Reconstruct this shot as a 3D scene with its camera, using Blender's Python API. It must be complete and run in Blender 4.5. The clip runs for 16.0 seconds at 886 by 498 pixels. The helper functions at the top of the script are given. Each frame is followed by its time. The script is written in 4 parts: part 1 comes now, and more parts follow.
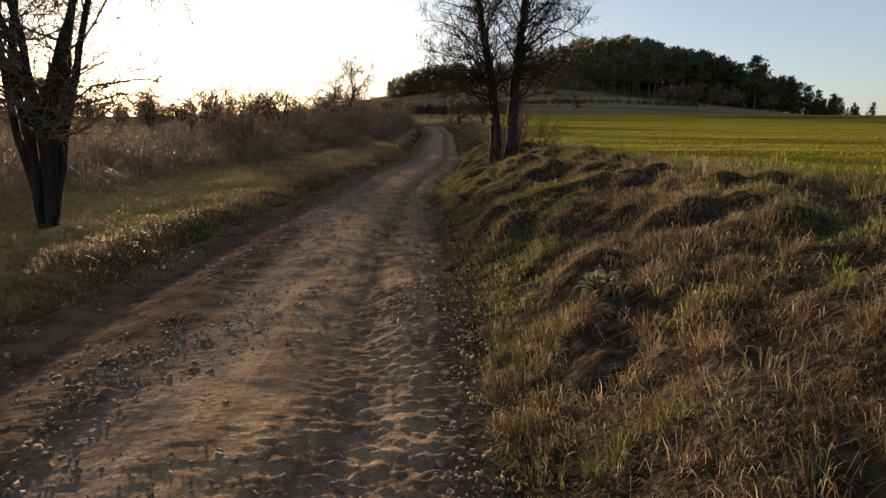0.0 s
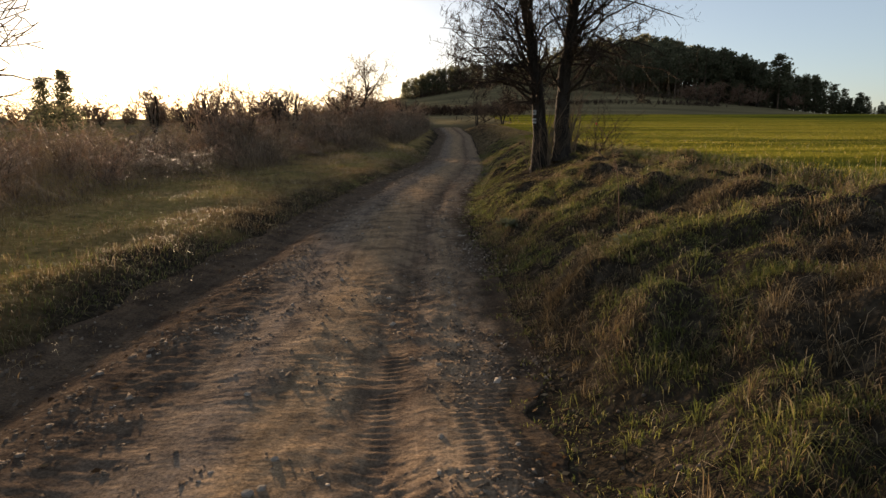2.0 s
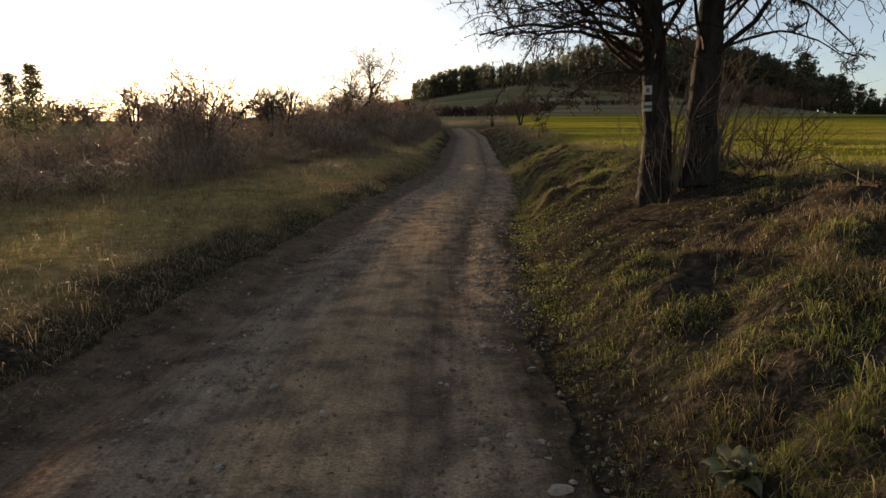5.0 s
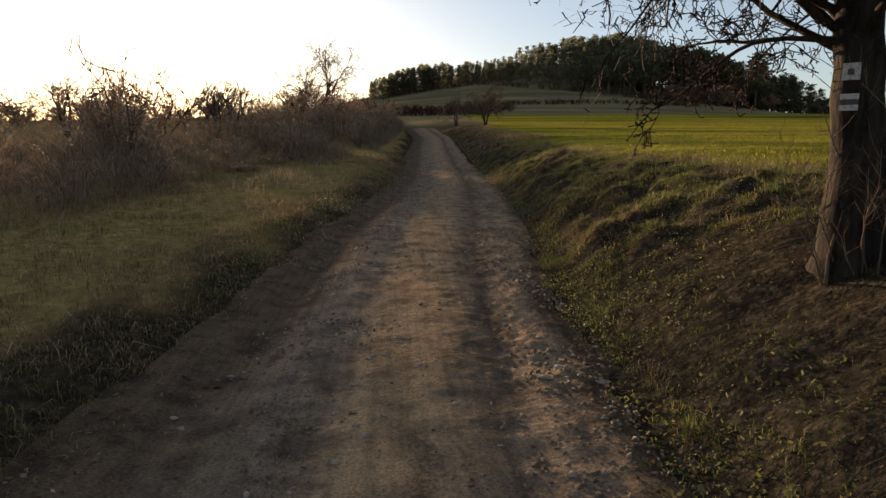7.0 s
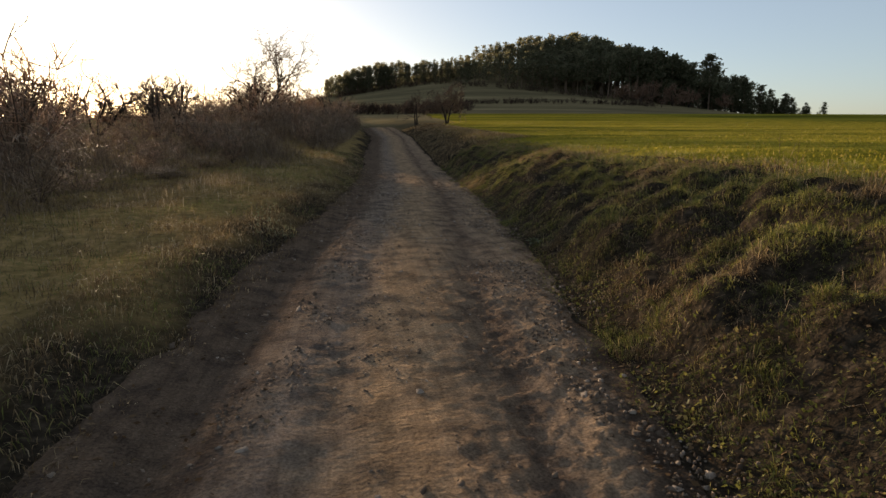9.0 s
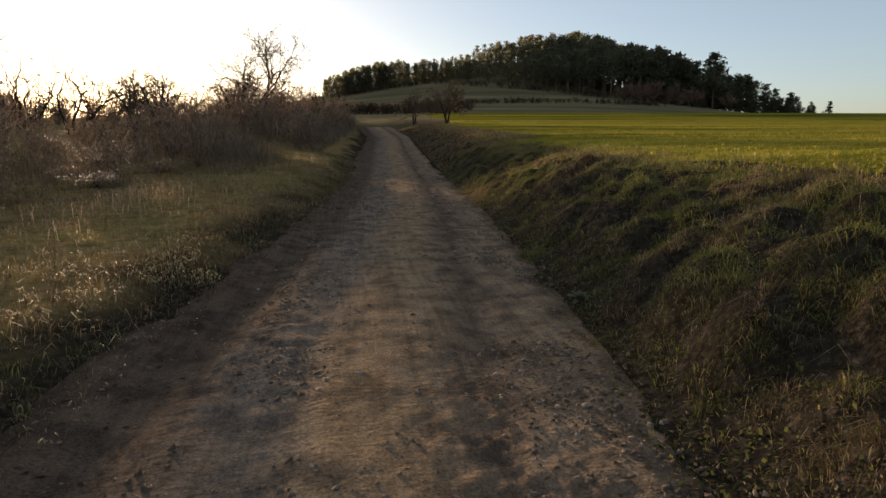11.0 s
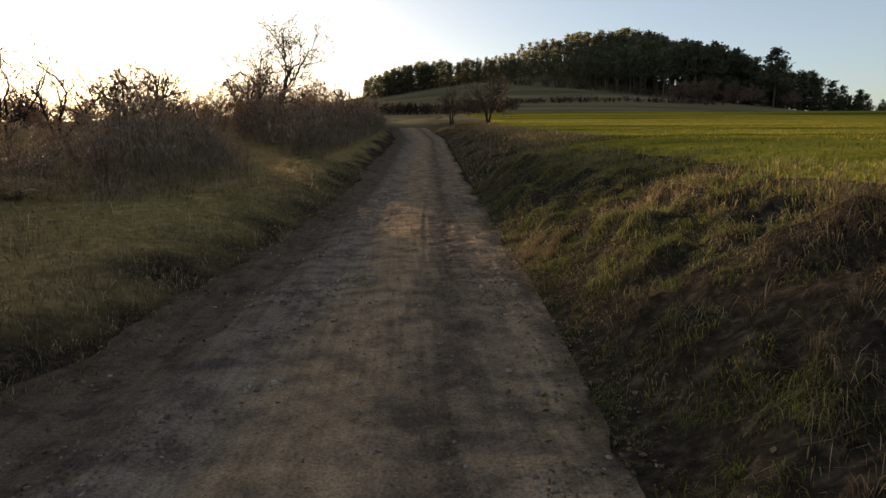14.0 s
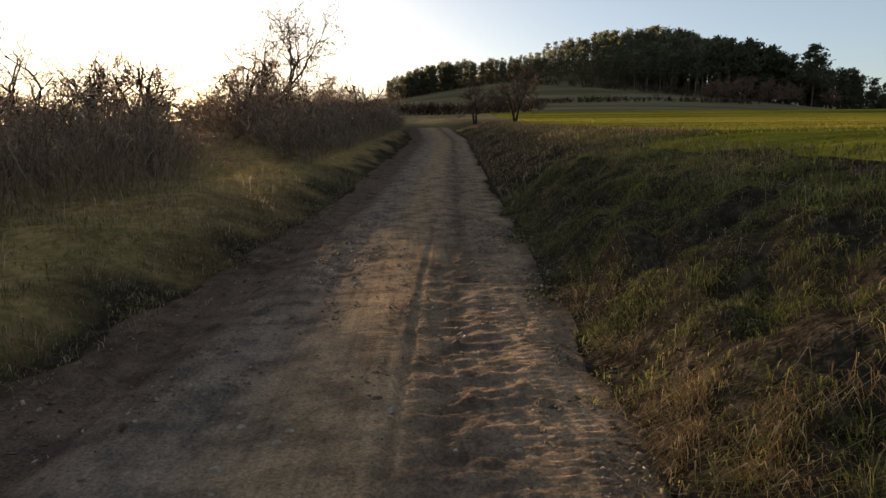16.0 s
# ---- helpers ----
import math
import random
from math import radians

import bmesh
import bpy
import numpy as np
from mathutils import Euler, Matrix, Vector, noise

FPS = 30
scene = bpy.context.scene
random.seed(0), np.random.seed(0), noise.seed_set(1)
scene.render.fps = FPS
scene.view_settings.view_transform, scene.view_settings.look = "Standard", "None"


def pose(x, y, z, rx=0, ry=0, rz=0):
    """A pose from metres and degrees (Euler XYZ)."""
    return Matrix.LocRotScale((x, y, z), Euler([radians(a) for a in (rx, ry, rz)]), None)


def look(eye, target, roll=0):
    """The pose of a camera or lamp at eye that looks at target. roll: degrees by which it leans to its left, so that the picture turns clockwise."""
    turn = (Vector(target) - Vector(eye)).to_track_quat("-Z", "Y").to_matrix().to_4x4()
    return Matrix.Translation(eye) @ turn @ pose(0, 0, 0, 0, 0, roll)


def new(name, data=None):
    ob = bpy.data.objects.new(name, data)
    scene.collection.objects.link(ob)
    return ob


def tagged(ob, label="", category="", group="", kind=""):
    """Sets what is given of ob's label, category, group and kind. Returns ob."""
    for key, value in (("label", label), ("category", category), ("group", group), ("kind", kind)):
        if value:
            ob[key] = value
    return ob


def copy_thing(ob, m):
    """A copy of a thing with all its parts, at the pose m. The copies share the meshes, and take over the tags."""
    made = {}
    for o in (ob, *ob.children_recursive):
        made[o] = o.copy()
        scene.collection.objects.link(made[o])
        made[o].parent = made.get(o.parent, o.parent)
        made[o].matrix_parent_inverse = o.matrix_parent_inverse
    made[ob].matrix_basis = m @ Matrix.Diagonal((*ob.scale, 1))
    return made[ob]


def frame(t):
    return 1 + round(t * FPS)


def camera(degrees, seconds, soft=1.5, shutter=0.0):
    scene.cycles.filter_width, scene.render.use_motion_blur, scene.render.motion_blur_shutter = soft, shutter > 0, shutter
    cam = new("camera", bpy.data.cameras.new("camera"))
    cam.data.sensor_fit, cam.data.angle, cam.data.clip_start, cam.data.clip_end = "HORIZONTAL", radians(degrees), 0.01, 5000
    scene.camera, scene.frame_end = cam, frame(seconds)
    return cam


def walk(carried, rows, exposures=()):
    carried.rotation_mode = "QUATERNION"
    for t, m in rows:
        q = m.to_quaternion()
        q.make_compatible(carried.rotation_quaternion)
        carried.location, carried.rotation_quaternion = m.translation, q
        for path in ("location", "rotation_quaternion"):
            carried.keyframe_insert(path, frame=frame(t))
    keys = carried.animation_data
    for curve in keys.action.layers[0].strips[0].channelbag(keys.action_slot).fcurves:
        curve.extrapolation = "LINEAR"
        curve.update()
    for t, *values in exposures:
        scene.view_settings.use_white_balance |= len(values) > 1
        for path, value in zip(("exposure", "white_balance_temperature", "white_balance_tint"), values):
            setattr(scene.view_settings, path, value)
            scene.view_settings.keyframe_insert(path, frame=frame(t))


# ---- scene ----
EXPOSURE = 1.42
cam = camera(68.33, 16.0)
ROWS = [
    (0, -0.000, -0.000, 1.516, 79.78, -0.34, -2.66),
    (0.5, -0.058, 1.035, 1.495, 79.87, -0.30, -3.08),
    (1, -0.118, 1.942, 1.476, 79.91, -0.20, -1.73),
    (1.5, -0.180, 2.814, 1.491, 79.90, -0.13, -1.50),
    (2, -0.186, 3.733, 1.490, 79.92, -0.11, -1.43),
    (2.5, -0.172, 4.771, 1.473, 79.89, -0.07, -1.60),
    (3, -0.164, 5.887, 1.451, 79.88, -0.07, -2.18),
    (3.5, -0.121, 7.096, 1.436, 79.89, -0.20, -3.10),
    (4, -0.052, 8.326, 1.432, 79.93, -0.16, -3.09),
    (4.5, -0.029, 9.552, 1.435, 80.02, -0.15, -1.27),
    (5, -0.187, 10.666, 1.440, 80.08, -0.11, -0.51),
    (5.2, -0.263, 11.089, 1.448, 80.11, -0.09, -0.50),
    (7.3, -0.641, 14.665, 1.564, 80.00, -0.03, -5.47),
    (7.5, -0.673, 14.988, 1.560, 80.01, -0.03, -6.36),
    (8, -0.708, 15.767, 1.553, 80.01, -0.06, -7.46),
    (8.5, -0.699, 16.573, 1.547, 79.99, -0.12, -7.87),
    (9, -0.653, 17.398, 1.536, 79.98, -0.09, -7.92),
    (9.2, -0.628, 17.738, 1.533, 79.99, -0.16, -7.98),
    (11.3, -0.026, 21.207, 1.493, 80.00, 0.08, -7.83),
    (11.5, 0.068, 21.660, 1.501, 79.95, 0.00, -7.58),
    (12, 0.283, 22.829, 1.503, 79.96, 0.09, -6.81),
    (12.5, 0.492, 24.061, 1.496, 79.99, 0.17, -4.98),
    (13, 0.709, 25.315, 1.499, 80.04, 0.14, -4.19),
    (13.5, 0.923, 26.551, 1.501, 80.09, 0.22, -4.13),
    (14, 1.113, 27.808, 1.491, 80.12, 0.17, -4.12),
    (14.5, 1.288, 29.083, 1.457, 80.13, 0.16, -4.01),
    (15, 1.446, 30.349, 1.437, 80.15, 0.22, -3.66),
    (15.5, 1.547, 31.583, 1.411, 80.19, 0.27, -3.05),
    (16, 1.584, 32.897, 1.364, 80.28, 0.34, -2.07),
]
walk(cam, [(t, pose(x, y, z, rx, ry, rz)) for t, x, y, z, rx, ry, rz in ROWS], [(0.0, EXPOSURE, 7650, 17), (16.0, EXPOSURE, 7650, 17)])

# ---- world and sun ----
SUN_AZ = radians(21.5)          # towards the left of +y
SUN_EL = radians(5.4)
world = bpy.data.worlds.new("sky")
scene.world = world
world.use_nodes = True
wn, wl = world.node_tree.nodes, world.node_tree.links
sky = wn.new("ShaderNodeTexSky")
sky.sky_type = "NISHITA"
sky.sun_disc = False
sky.sun_elevation = SUN_EL
sky.sun_rotation = -SUN_AZ
sky.air_density, sky.dust_density, sky.ozone_density = 0.7, 0.9, 2.6
wn["Background"].inputs["Strength"].default_value = 0.14
# thin high haze whitens the whole dome evenly
veil = wn.new("ShaderNodeMix")
veil.data_type = "RGBA"
veil.inputs[0].default_value = 0.6
veil.inputs[7].default_value = (0.92, 1.10, 1.18, 1)
wl.new(sky.outputs[0], veil.inputs[6])
wl.new(veil.outputs[2], wn["Background"].inputs["Color"])
lamp = bpy.data.lights.new("sun", "SUN")
lamp.energy, lamp.angle, lamp.color = 4.3, radians(0.6), (1.0, 0.80, 0.57)
sun = new("sun", lamp)
to_sun = Vector((-math.sin(SUN_AZ) * math.cos(SUN_EL), math.cos(SUN_AZ) * math.cos(SUN_EL), math.sin(SUN_EL)))
sun.matrix_world = look((0, 0, 60), Vector((0, 0, 60)) - to_sun)

RNG = np.random.default_rng(7)


# ---- materials ----
def shader(name):
    m = bpy.data.materials.new(name)
    m.use_nodes = True
    nt = m.node_tree
    return m, nt, nt.nodes["Principled BSDF"]


def node(nt, kind, **values):
    n = nt.nodes.new(kind)
    for key, value in values.items():
        n.inputs[key].default_value = value
    return n


def ramp(nt, fac, stops):
    r = nt.nodes.new("ShaderNodeValToRGB")
    els = r.color_ramp.elements
    while len(els) < len(stops):
        els.new(0.5)
    for e, (p, c) in zip(els, stops):
        e.position, e.color = p, (*c, 1)
    nt.links.new(fac, r.inputs[0])
    return r.outputs[0]


def coords(nt, scale=(1, 1, 1)):
    g = nt.nodes.new("ShaderNodeNewGeometry")
    mp = nt.nodes.new("ShaderNodeMapping")
    mp.inputs["Scale"].default_value = scale
    nt.links.new(g.outputs["Position"], mp.inputs["Vector"])
    return mp.outputs[0]


def noise_tex(nt, vec, scale, detail=4.0, rough=0.6):
    n = node(nt, "ShaderNodeTexNoise", Scale=scale, Detail=detail, Roughness=rough)
    nt.links.new(vec, n.inputs["Vector"])
    return n.outputs["Fac"]


def mix(nt, fac, a, b, mode="MIX"):
    n = nt.nodes.new("ShaderNodeMix")
    n.data_type, n.blend_type = "RGBA", mode
    for sock, v in ((n.inputs[0], fac), (n.inputs[6], a), (n.inputs[7], b)):
        if isinstance(v, (int, float)):
            sock.default_value = v
        elif isinstance(v, tuple):
            sock.default_value = (*v, 1)
        else:
            nt.links.new(v, sock)
    return n.outputs[2]


def bump(nt, bsdf, height, strength, distance):
    b = node(nt, "ShaderNodeBump", Strength=strength, Distance=distance)
    nt.links.new(height, b.inputs["Height"])
    nt.links.new(b.outputs[0], bsdf.inputs["Normal"])


def island(nt):
    return nt.nodes.new("ShaderNodeNewGeometry").outputs["Random Per Island"]


def dirt_material():
    m, nt, b = shader("track_dirt")
    v, vs = coords(nt), coords(nt, (1.0, 0.12, 1.0))
    across = nt.nodes.new("ShaderNodeAttribute")
    across.attribute_name = "across"
    sway = nt.nodes.new("ShaderNodeMath")
    sway.operation = "MULTIPLY_ADD"
    sway.inputs[1].default_value = 0.10
    nt.links.new(noise_tex(nt, vs, 3.0, 4, 0.6), sway.inputs[0])
    ragged = nt.nodes.new("ShaderNodeMath")
    ragged.operation = "MULTIPLY_ADD"
    ragged.inputs[1].default_value = 0.16
    nt.links.new(noise_tex(nt, coords(nt, (1.0, 0.55, 1.0)), 2.6, 5, 0.65), ragged.inputs[0])
    nt.links.new(across.outputs["Fac"], ragged.inputs[2])
    nt.links.new(ragged.outputs[0], sway.inputs[2])
    # worn strips of soil across the track: dark stony rut, grey chippings, sandy crown, damp wheel line, clay, dark
    # fringe
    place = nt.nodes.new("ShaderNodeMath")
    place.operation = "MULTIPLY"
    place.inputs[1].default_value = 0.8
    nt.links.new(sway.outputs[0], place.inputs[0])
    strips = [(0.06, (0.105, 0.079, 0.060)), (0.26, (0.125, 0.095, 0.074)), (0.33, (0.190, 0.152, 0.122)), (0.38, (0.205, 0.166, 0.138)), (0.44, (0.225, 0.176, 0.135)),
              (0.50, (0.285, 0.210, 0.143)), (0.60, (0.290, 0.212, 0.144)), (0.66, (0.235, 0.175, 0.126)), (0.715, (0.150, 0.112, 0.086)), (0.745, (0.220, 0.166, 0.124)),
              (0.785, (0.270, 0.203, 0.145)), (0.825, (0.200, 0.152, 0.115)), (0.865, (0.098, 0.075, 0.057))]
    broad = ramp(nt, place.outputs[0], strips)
    grit = ramp(nt, noise_tex(nt, v, 60, 4, 0.7), [(0.34, (0.6, 0.59, 0.58)), (0.5, (1.0, 1.0, 1.0)), (0.66, (1.4, 1.38, 1.34))])
    patch = ramp(nt, noise_tex(nt, v, 3.2, 4, 0.62), [(0.36, (0.58, 0.58, 0.6)), (0.58, (1.15, 1.1, 1.04))])
    streak = ramp(nt, noise_tex(nt, coords(nt, (1.0, 0.035, 1.0)), 17, 3, 0.6), [(0.35, (0.84, 0.83, 0.82)), (0.6, (1.08, 1.07, 1.06))])
    soil = mix(nt, 1.0, mix(nt, 1.0, broad, grit, "MULTIPLY"), patch, "MULTIPLY")
    soil = mix(nt, 1.0, soil, streak, "MULTIPLY")
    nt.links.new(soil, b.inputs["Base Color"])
    b.inputs["Roughness"].default_value = 0.95
    b.inputs["Specular IOR Level"].default_value = 0.0
    # cross ridges, clods and grit
    total = noise_tex(nt, coords(nt, (0.6, 1.0, 1.0)), 8, 8, 0.74)
    lumps = node(nt, "ShaderNodeTexVoronoi", Scale=15.0, Randomness=1.0)
    nt.links.new(coords(nt, (0.8, 1.3, 0.5)), lumps.inputs["Vector"])
    clod = node(nt, "ShaderNodeMapRange", **{"From Min": 0.55, "From Max": 0.1})
    nt.links.new(lumps.outputs["Distance"], clod.inputs["Value"])
    for height, share in ((clod.outputs[0], 0.3), (noise_tex(nt, v, 30, 4, 0.7), 0.45), (noise_tex(nt, v, 70, 3, 0.65), 0.16)):
        add = nt.nodes.new("ShaderNodeMath")
        add.operation = "MULTIPLY_ADD"
        add.inputs[1].default_value = share
        nt.links.new(height, add.inputs[0])
        nt.links.new(total, add.inputs[2])
        total = add.outputs[0]
    rough = node(nt, "ShaderNodeMapRange", **{"From Min": 0.38, "From Max": 0.62, "To Min": 0.4, "To Max": 1.0})
    nt.links.new(noise_tex(nt, coords(nt, (1.0, 0.3, 1.0)), 2.2, 3, 0.6), rough.inputs["Value"])
    worked = nt.nodes.new("ShaderNodeMath")
    worked.operation = "MULTIPLY"
    nt.links.new(total, worked.inputs[0])
    nt.links.new(rough.outputs[0], worked.inputs[1])
    bump(nt, b, worked.outputs[0], 1.0, 0.04)
    return m


def ground_material():
    m, nt, b = shader("verge_soil")
    v = coords(nt)
    # near-black: dark humus with the shade between tufts put into its colour
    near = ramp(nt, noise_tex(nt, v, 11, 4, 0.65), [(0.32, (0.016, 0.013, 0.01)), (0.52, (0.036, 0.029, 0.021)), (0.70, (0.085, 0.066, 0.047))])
    vs = coords(nt, (0.25, 1.0, 1.0))
    meadow = ramp(nt, noise_tex(nt, vs, 0.09, 5, 0.65), [(0.35, (0.11, 0.092, 0.052)), (0.55, (0.18, 0.145, 0.08)), (0.7, (0.26, 0.205, 0.115))])
    sep = nt.nodes.new("ShaderNodeSeparateXYZ")
    nt.links.new(v, sep.inputs[0])
    far = node(nt, "ShaderNodeMapRange", **{"From Min": 80.0, "From Max": 105.0})
    nt.links.new(sep.outputs["Y"], far.inputs["Value"])
    # level turf on the track's hedge side, sun glare mixed into its colour
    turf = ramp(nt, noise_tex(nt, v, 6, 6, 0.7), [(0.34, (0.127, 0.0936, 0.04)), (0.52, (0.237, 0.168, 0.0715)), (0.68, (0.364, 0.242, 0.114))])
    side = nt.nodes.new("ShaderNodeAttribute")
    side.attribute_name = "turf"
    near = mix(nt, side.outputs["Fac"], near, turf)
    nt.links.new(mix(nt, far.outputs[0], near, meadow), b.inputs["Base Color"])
    b.inputs["Roughness"].default_value = 0.95
    b.inputs["Specular IOR Level"].default_value = 0.0
    bump(nt, b, noise_tex(nt, v, 18, 3, 0.6), 1.0, 0.03)
    return m


def field_material():
    m, nt, b = shader("winter_crop")
    v, vs = coords(nt), coords(nt, (0.07, 1.0, 1.0))
    # bands across the field: sun and shade painted into the crop colour
    strip = ramp(nt, noise_tex(nt, vs, 0.33, 3, 0.6), [(0.36, (0.085, 0.092, 0.018)), (0.5, (0.19, 0.178, 0.028)), (0.64, (0.31, 0.265, 0.045))])
    fine = ramp(nt, noise_tex(nt, v, 9, 6, 0.75), [(0.3, (0.5, 0.5, 0.45)), (0.6, (1.15, 1.12, 1.0))])
    nt.links.new(mix(nt, 1.0, strip, fine, "MULTIPLY"), b.inputs["Base Color"])
    b.inputs["Roughness"].default_value = 0.9
    b.inputs["Specular IOR Level"].default_value = 0.0
    bump(nt, b, noise_tex(nt, v, 6, 3, 0.6), 1.0, 0.12)
    return m


def blade_material(name, stops, through_light=0.45, sheen=0.14):
    m, nt, b = shader(name)
    col = ramp(nt, island(nt), stops)
    patch = ramp(nt, noise_tex(nt, coords(nt), 1.1, 3, 0.6), [(0.35, (0.68, 0.66, 0.62)), (0.65, (1.15, 1.12, 1.05))])
    col = mix(nt, 1.0, col, patch, "MULTIPLY")
    nt.links.new(col, b.inputs["Base Color"])
    b.inputs["Roughness"].default_value = 0.6
    b.inputs["Specular IOR Level"].default_value = sheen
    tr = nt.nodes.new("ShaderNodeBsdfTranslucent")
    nt.links.new(col, tr.inputs["Color"])
    ms = nt.nodes.new("ShaderNodeMixShader")
    ms.inputs[0].default_value = through_light
    nt.links.new(b.outputs[0], ms.inputs[1])
    nt.links.new(tr.outputs[0], ms.inputs[2])
    nt.links.new(ms.outputs[0], nt.nodes["Material Output"].inputs["Surface"])
    return m


def bark_material(name, dark, light, scale=14.0):
    m, nt, b = shader(name)
    v = coords(nt, (1, 1, 0.25))
    nt.links.new(ramp(nt, noise_tex(nt, v, scale, 6, 0.7), [(0.32, dark), (0.68, light)]), b.inputs["Base Color"])
    b.inputs["Roughness"].default_value = 0.9
    b.inputs["Specular IOR Level"].default_value = 0.04
    bump(nt, b, noise_tex(nt, v, scale * 2, 6, 0.7), 1.0, 0.03)
    return m


def stone_material():
    m, nt, b = shader("field_stone")
    tone = ramp(nt, island(nt), [(0.0, (0.11, 0.083, 0.063)), (0.7, (0.21, 0.163, 0.125)), (0.93, (0.27, 0.22, 0.175)), (1.0, (0.42, 0.36, 0.30))])
    spot = ramp(nt, noise_tex(nt, coords(nt), 40, 5, 0.7), [(0.3, (0.6, 0.6, 0.6)), (0.65, (1.1, 1.1, 1.1))])
    nt.links.new(mix(nt, 1.0, tone, spot, "MULTIPLY"), b.inputs["Base Color"])
    b.inputs["Roughness"].default_value = 0.95
    b.inputs["Specular IOR Level"].default_value = 0.03
    bump(nt, b, noise_tex(nt, coords(nt), 60, 5, 0.7), 0.6, 0.01)
    return m


def paint_material(name, colour):
    m, nt, b = shader(name)
    worn = ramp(nt, noise_tex(nt, coords(nt), 45, 5, 0.7), [(0.34, tuple(0.35 * c for c in colour)), (0.5, colour)])
    nt.links.new(worn, b.inputs["Base Color"])
    b.inputs["Roughness"].default_value = 0.7
    return m


DIRT, SOIL, CROP = dirt_material(), ground_material(), field_material()
GREEN = blade_material("green_grass", [(0.0, (0.065, 0.0825, 0.025)), (0.5, (0.143, 0.165, 0.045)), (0.8, (0.234, 0.235, 0.0688)), (1.0, (0.39, 0.318, 0.163))])
STRAW = blade_material("dry_grass", [(0.0, (0.085, 0.06, 0.036)), (0.45, (0.18, 0.128, 0.07)), (0.8, (0.28, 0.205, 0.115)), (1.0, (0.48, 0.40, 0.27))])
BLEACHED = blade_material("bleached_straw", [(0.0, (0.30, 0.22, 0.14)), (1.0, (0.55, 0.46, 0.34))], 0.35)
CROP_BLADE = blade_material("crop_blades", [(0.0, (0.13, 0.13, 0.018)), (0.5, (0.23, 0.20, 0.03)), (0.85, (0.28, 0.24, 0.05)), (1.0, (0.32, 0.26, 0.09))])
SILVER = blade_material("felted_leaf", [(0.0, (0.11, 0.125, 0.075)), (1.0, (0.20, 0.215, 0.14))], 0.3, 0.05)
# paler copy of the felted leaf, with sunlight put into the colour
SUNLIT_LEAF = blade_material("sunlit_leaf", [(0.0, (0.17, 0.185, 0.11)), (1.0, (0.34, 0.35, 0.24))], 0.45, 0.05)
RUST = blade_material("rust_grass", [(0.0, (0.10, 0.07, 0.038)), (0.45, (0.21, 0.145, 0.075)), (0.8, (0.31, 0.225, 0.125)), (1.0, (0.50, 0.42, 0.28))])
LEAF_LITTER = blade_material("fallen_leaf", [(0.0, (0.06, 0.036, 0.022)), (0.6, (0.13, 0.085, 0.05)), (1.0, (0.22, 0.165, 0.11))], 0.1, 0.0)
BARK = bark_material("grey_bark", (0.016, 0.013, 0.011), (0.07, 0.056, 0.044))
TWIG = bark_material("twig_bark", (0.12, 0.09, 0.068), (0.26, 0.195, 0.14), 30)
DARK_TWIG = bark_material("dark_twig_bark", (0.03, 0.023, 0.018), (0.09, 0.066, 0.05), 30)
RED_TWIG = bark_material("reddish_twig", (0.13, 0.078, 0.056), (0.28, 0.175, 0.12), 30)
HEDGE_TWIG = blade_material("hedge_twig", [(0.0, (0.168, 0.12, 0.09)), (0.6, (0.324, 0.234, 0.168)), (1.0, (0.48, 0.36, 0.264))], 0.22)
RED_HEDGE_TWIG = blade_material("red_hedge_twig", [(0.0, (0.192, 0.114, 0.084)), (0.6, (0.36, 0.222, 0.156)), (1.0, (0.504, 0.348, 0.24))], 0.22)
PINE_BARK = bark_material("pine_bark", (0.10, 0.068, 0.05), (0.23, 0.16, 0.115), 6)
NEEDLE = blade_material("pine_needles", [(0.0, (0.09, 0.10, 0.06)), (0.6, (0.14, 0.145, 0.09)), (1.0, (0.20, 0.18, 0.12))], 0.7)
SCRUB_TWIG = bark_material("scrub_twig", (0.07, 0.05, 0.038), (0.16, 0.115, 0.085), 20)
DARK_SCRUB = blade_material("dark_scrub", [(0.0, (0.06, 0.042, 0.034)), (0.6, (0.105, 0.074, 0.058)), (1.0, (0.13, 0.092, 0.07))], 0.0, 0.0)
SCRUB_BLADE = blade_material("scrub_stem", [(0.0, (0.10, 0.07, 0.05)), (0.6, (0.18, 0.13, 0.09)), (1.0, (0.30, 0.22, 0.155))], 0.3)
STONE = stone_material()
WHITE_PAINT = paint_material("white_paint", (0.55, 0.54, 0.50))
DARK_PAINT = paint_material("dark_paint", (0.10, 0.07, 0.07))
HIP = paint_material("rose_hip_red", (0.45, 0.03, 0.02))


# ---- helpers for meshes ----
def raw_mesh(name, verts, tris, material, smooth=False):
    verts = np.asarray(verts, np.float32).reshape(-1, 3)
    tris = np.asarray(tris, np.int32)
    k = tris.shape[1]
    me = bpy.data.meshes.new(name)
    me.vertices.add(len(verts))
    me.vertices.foreach_set("co", verts.ravel())
    me.loops.add(tris.size)
    me.loops.foreach_set("vertex_index", tris.ravel())
    me.polygons.add(len(tris))
    me.polygons.foreach_set("loop_start", np.arange(0, tris.size, k, dtype=np.int32))
    if smooth:
        me.polygons.foreach_set("use_smooth", np.ones(len(tris), bool))
    me.update(calc_edges=True)
    me.materials.append(material)
    return me


def part(name, mesh, parent, label=""):
    ob = new(name, mesh)
    ob.parent = parent
    return tagged(ob, label)


def hash2(ix, iy, seed):
    n = (ix.astype(np.int64) * 374761393 + iy.astype(np.int64) * 668265263 + seed * 1442695041) & 0xFFFFFFFF
    n = ((n ^ (n >> 13)) * 1274126177) & 0xFFFFFFFF
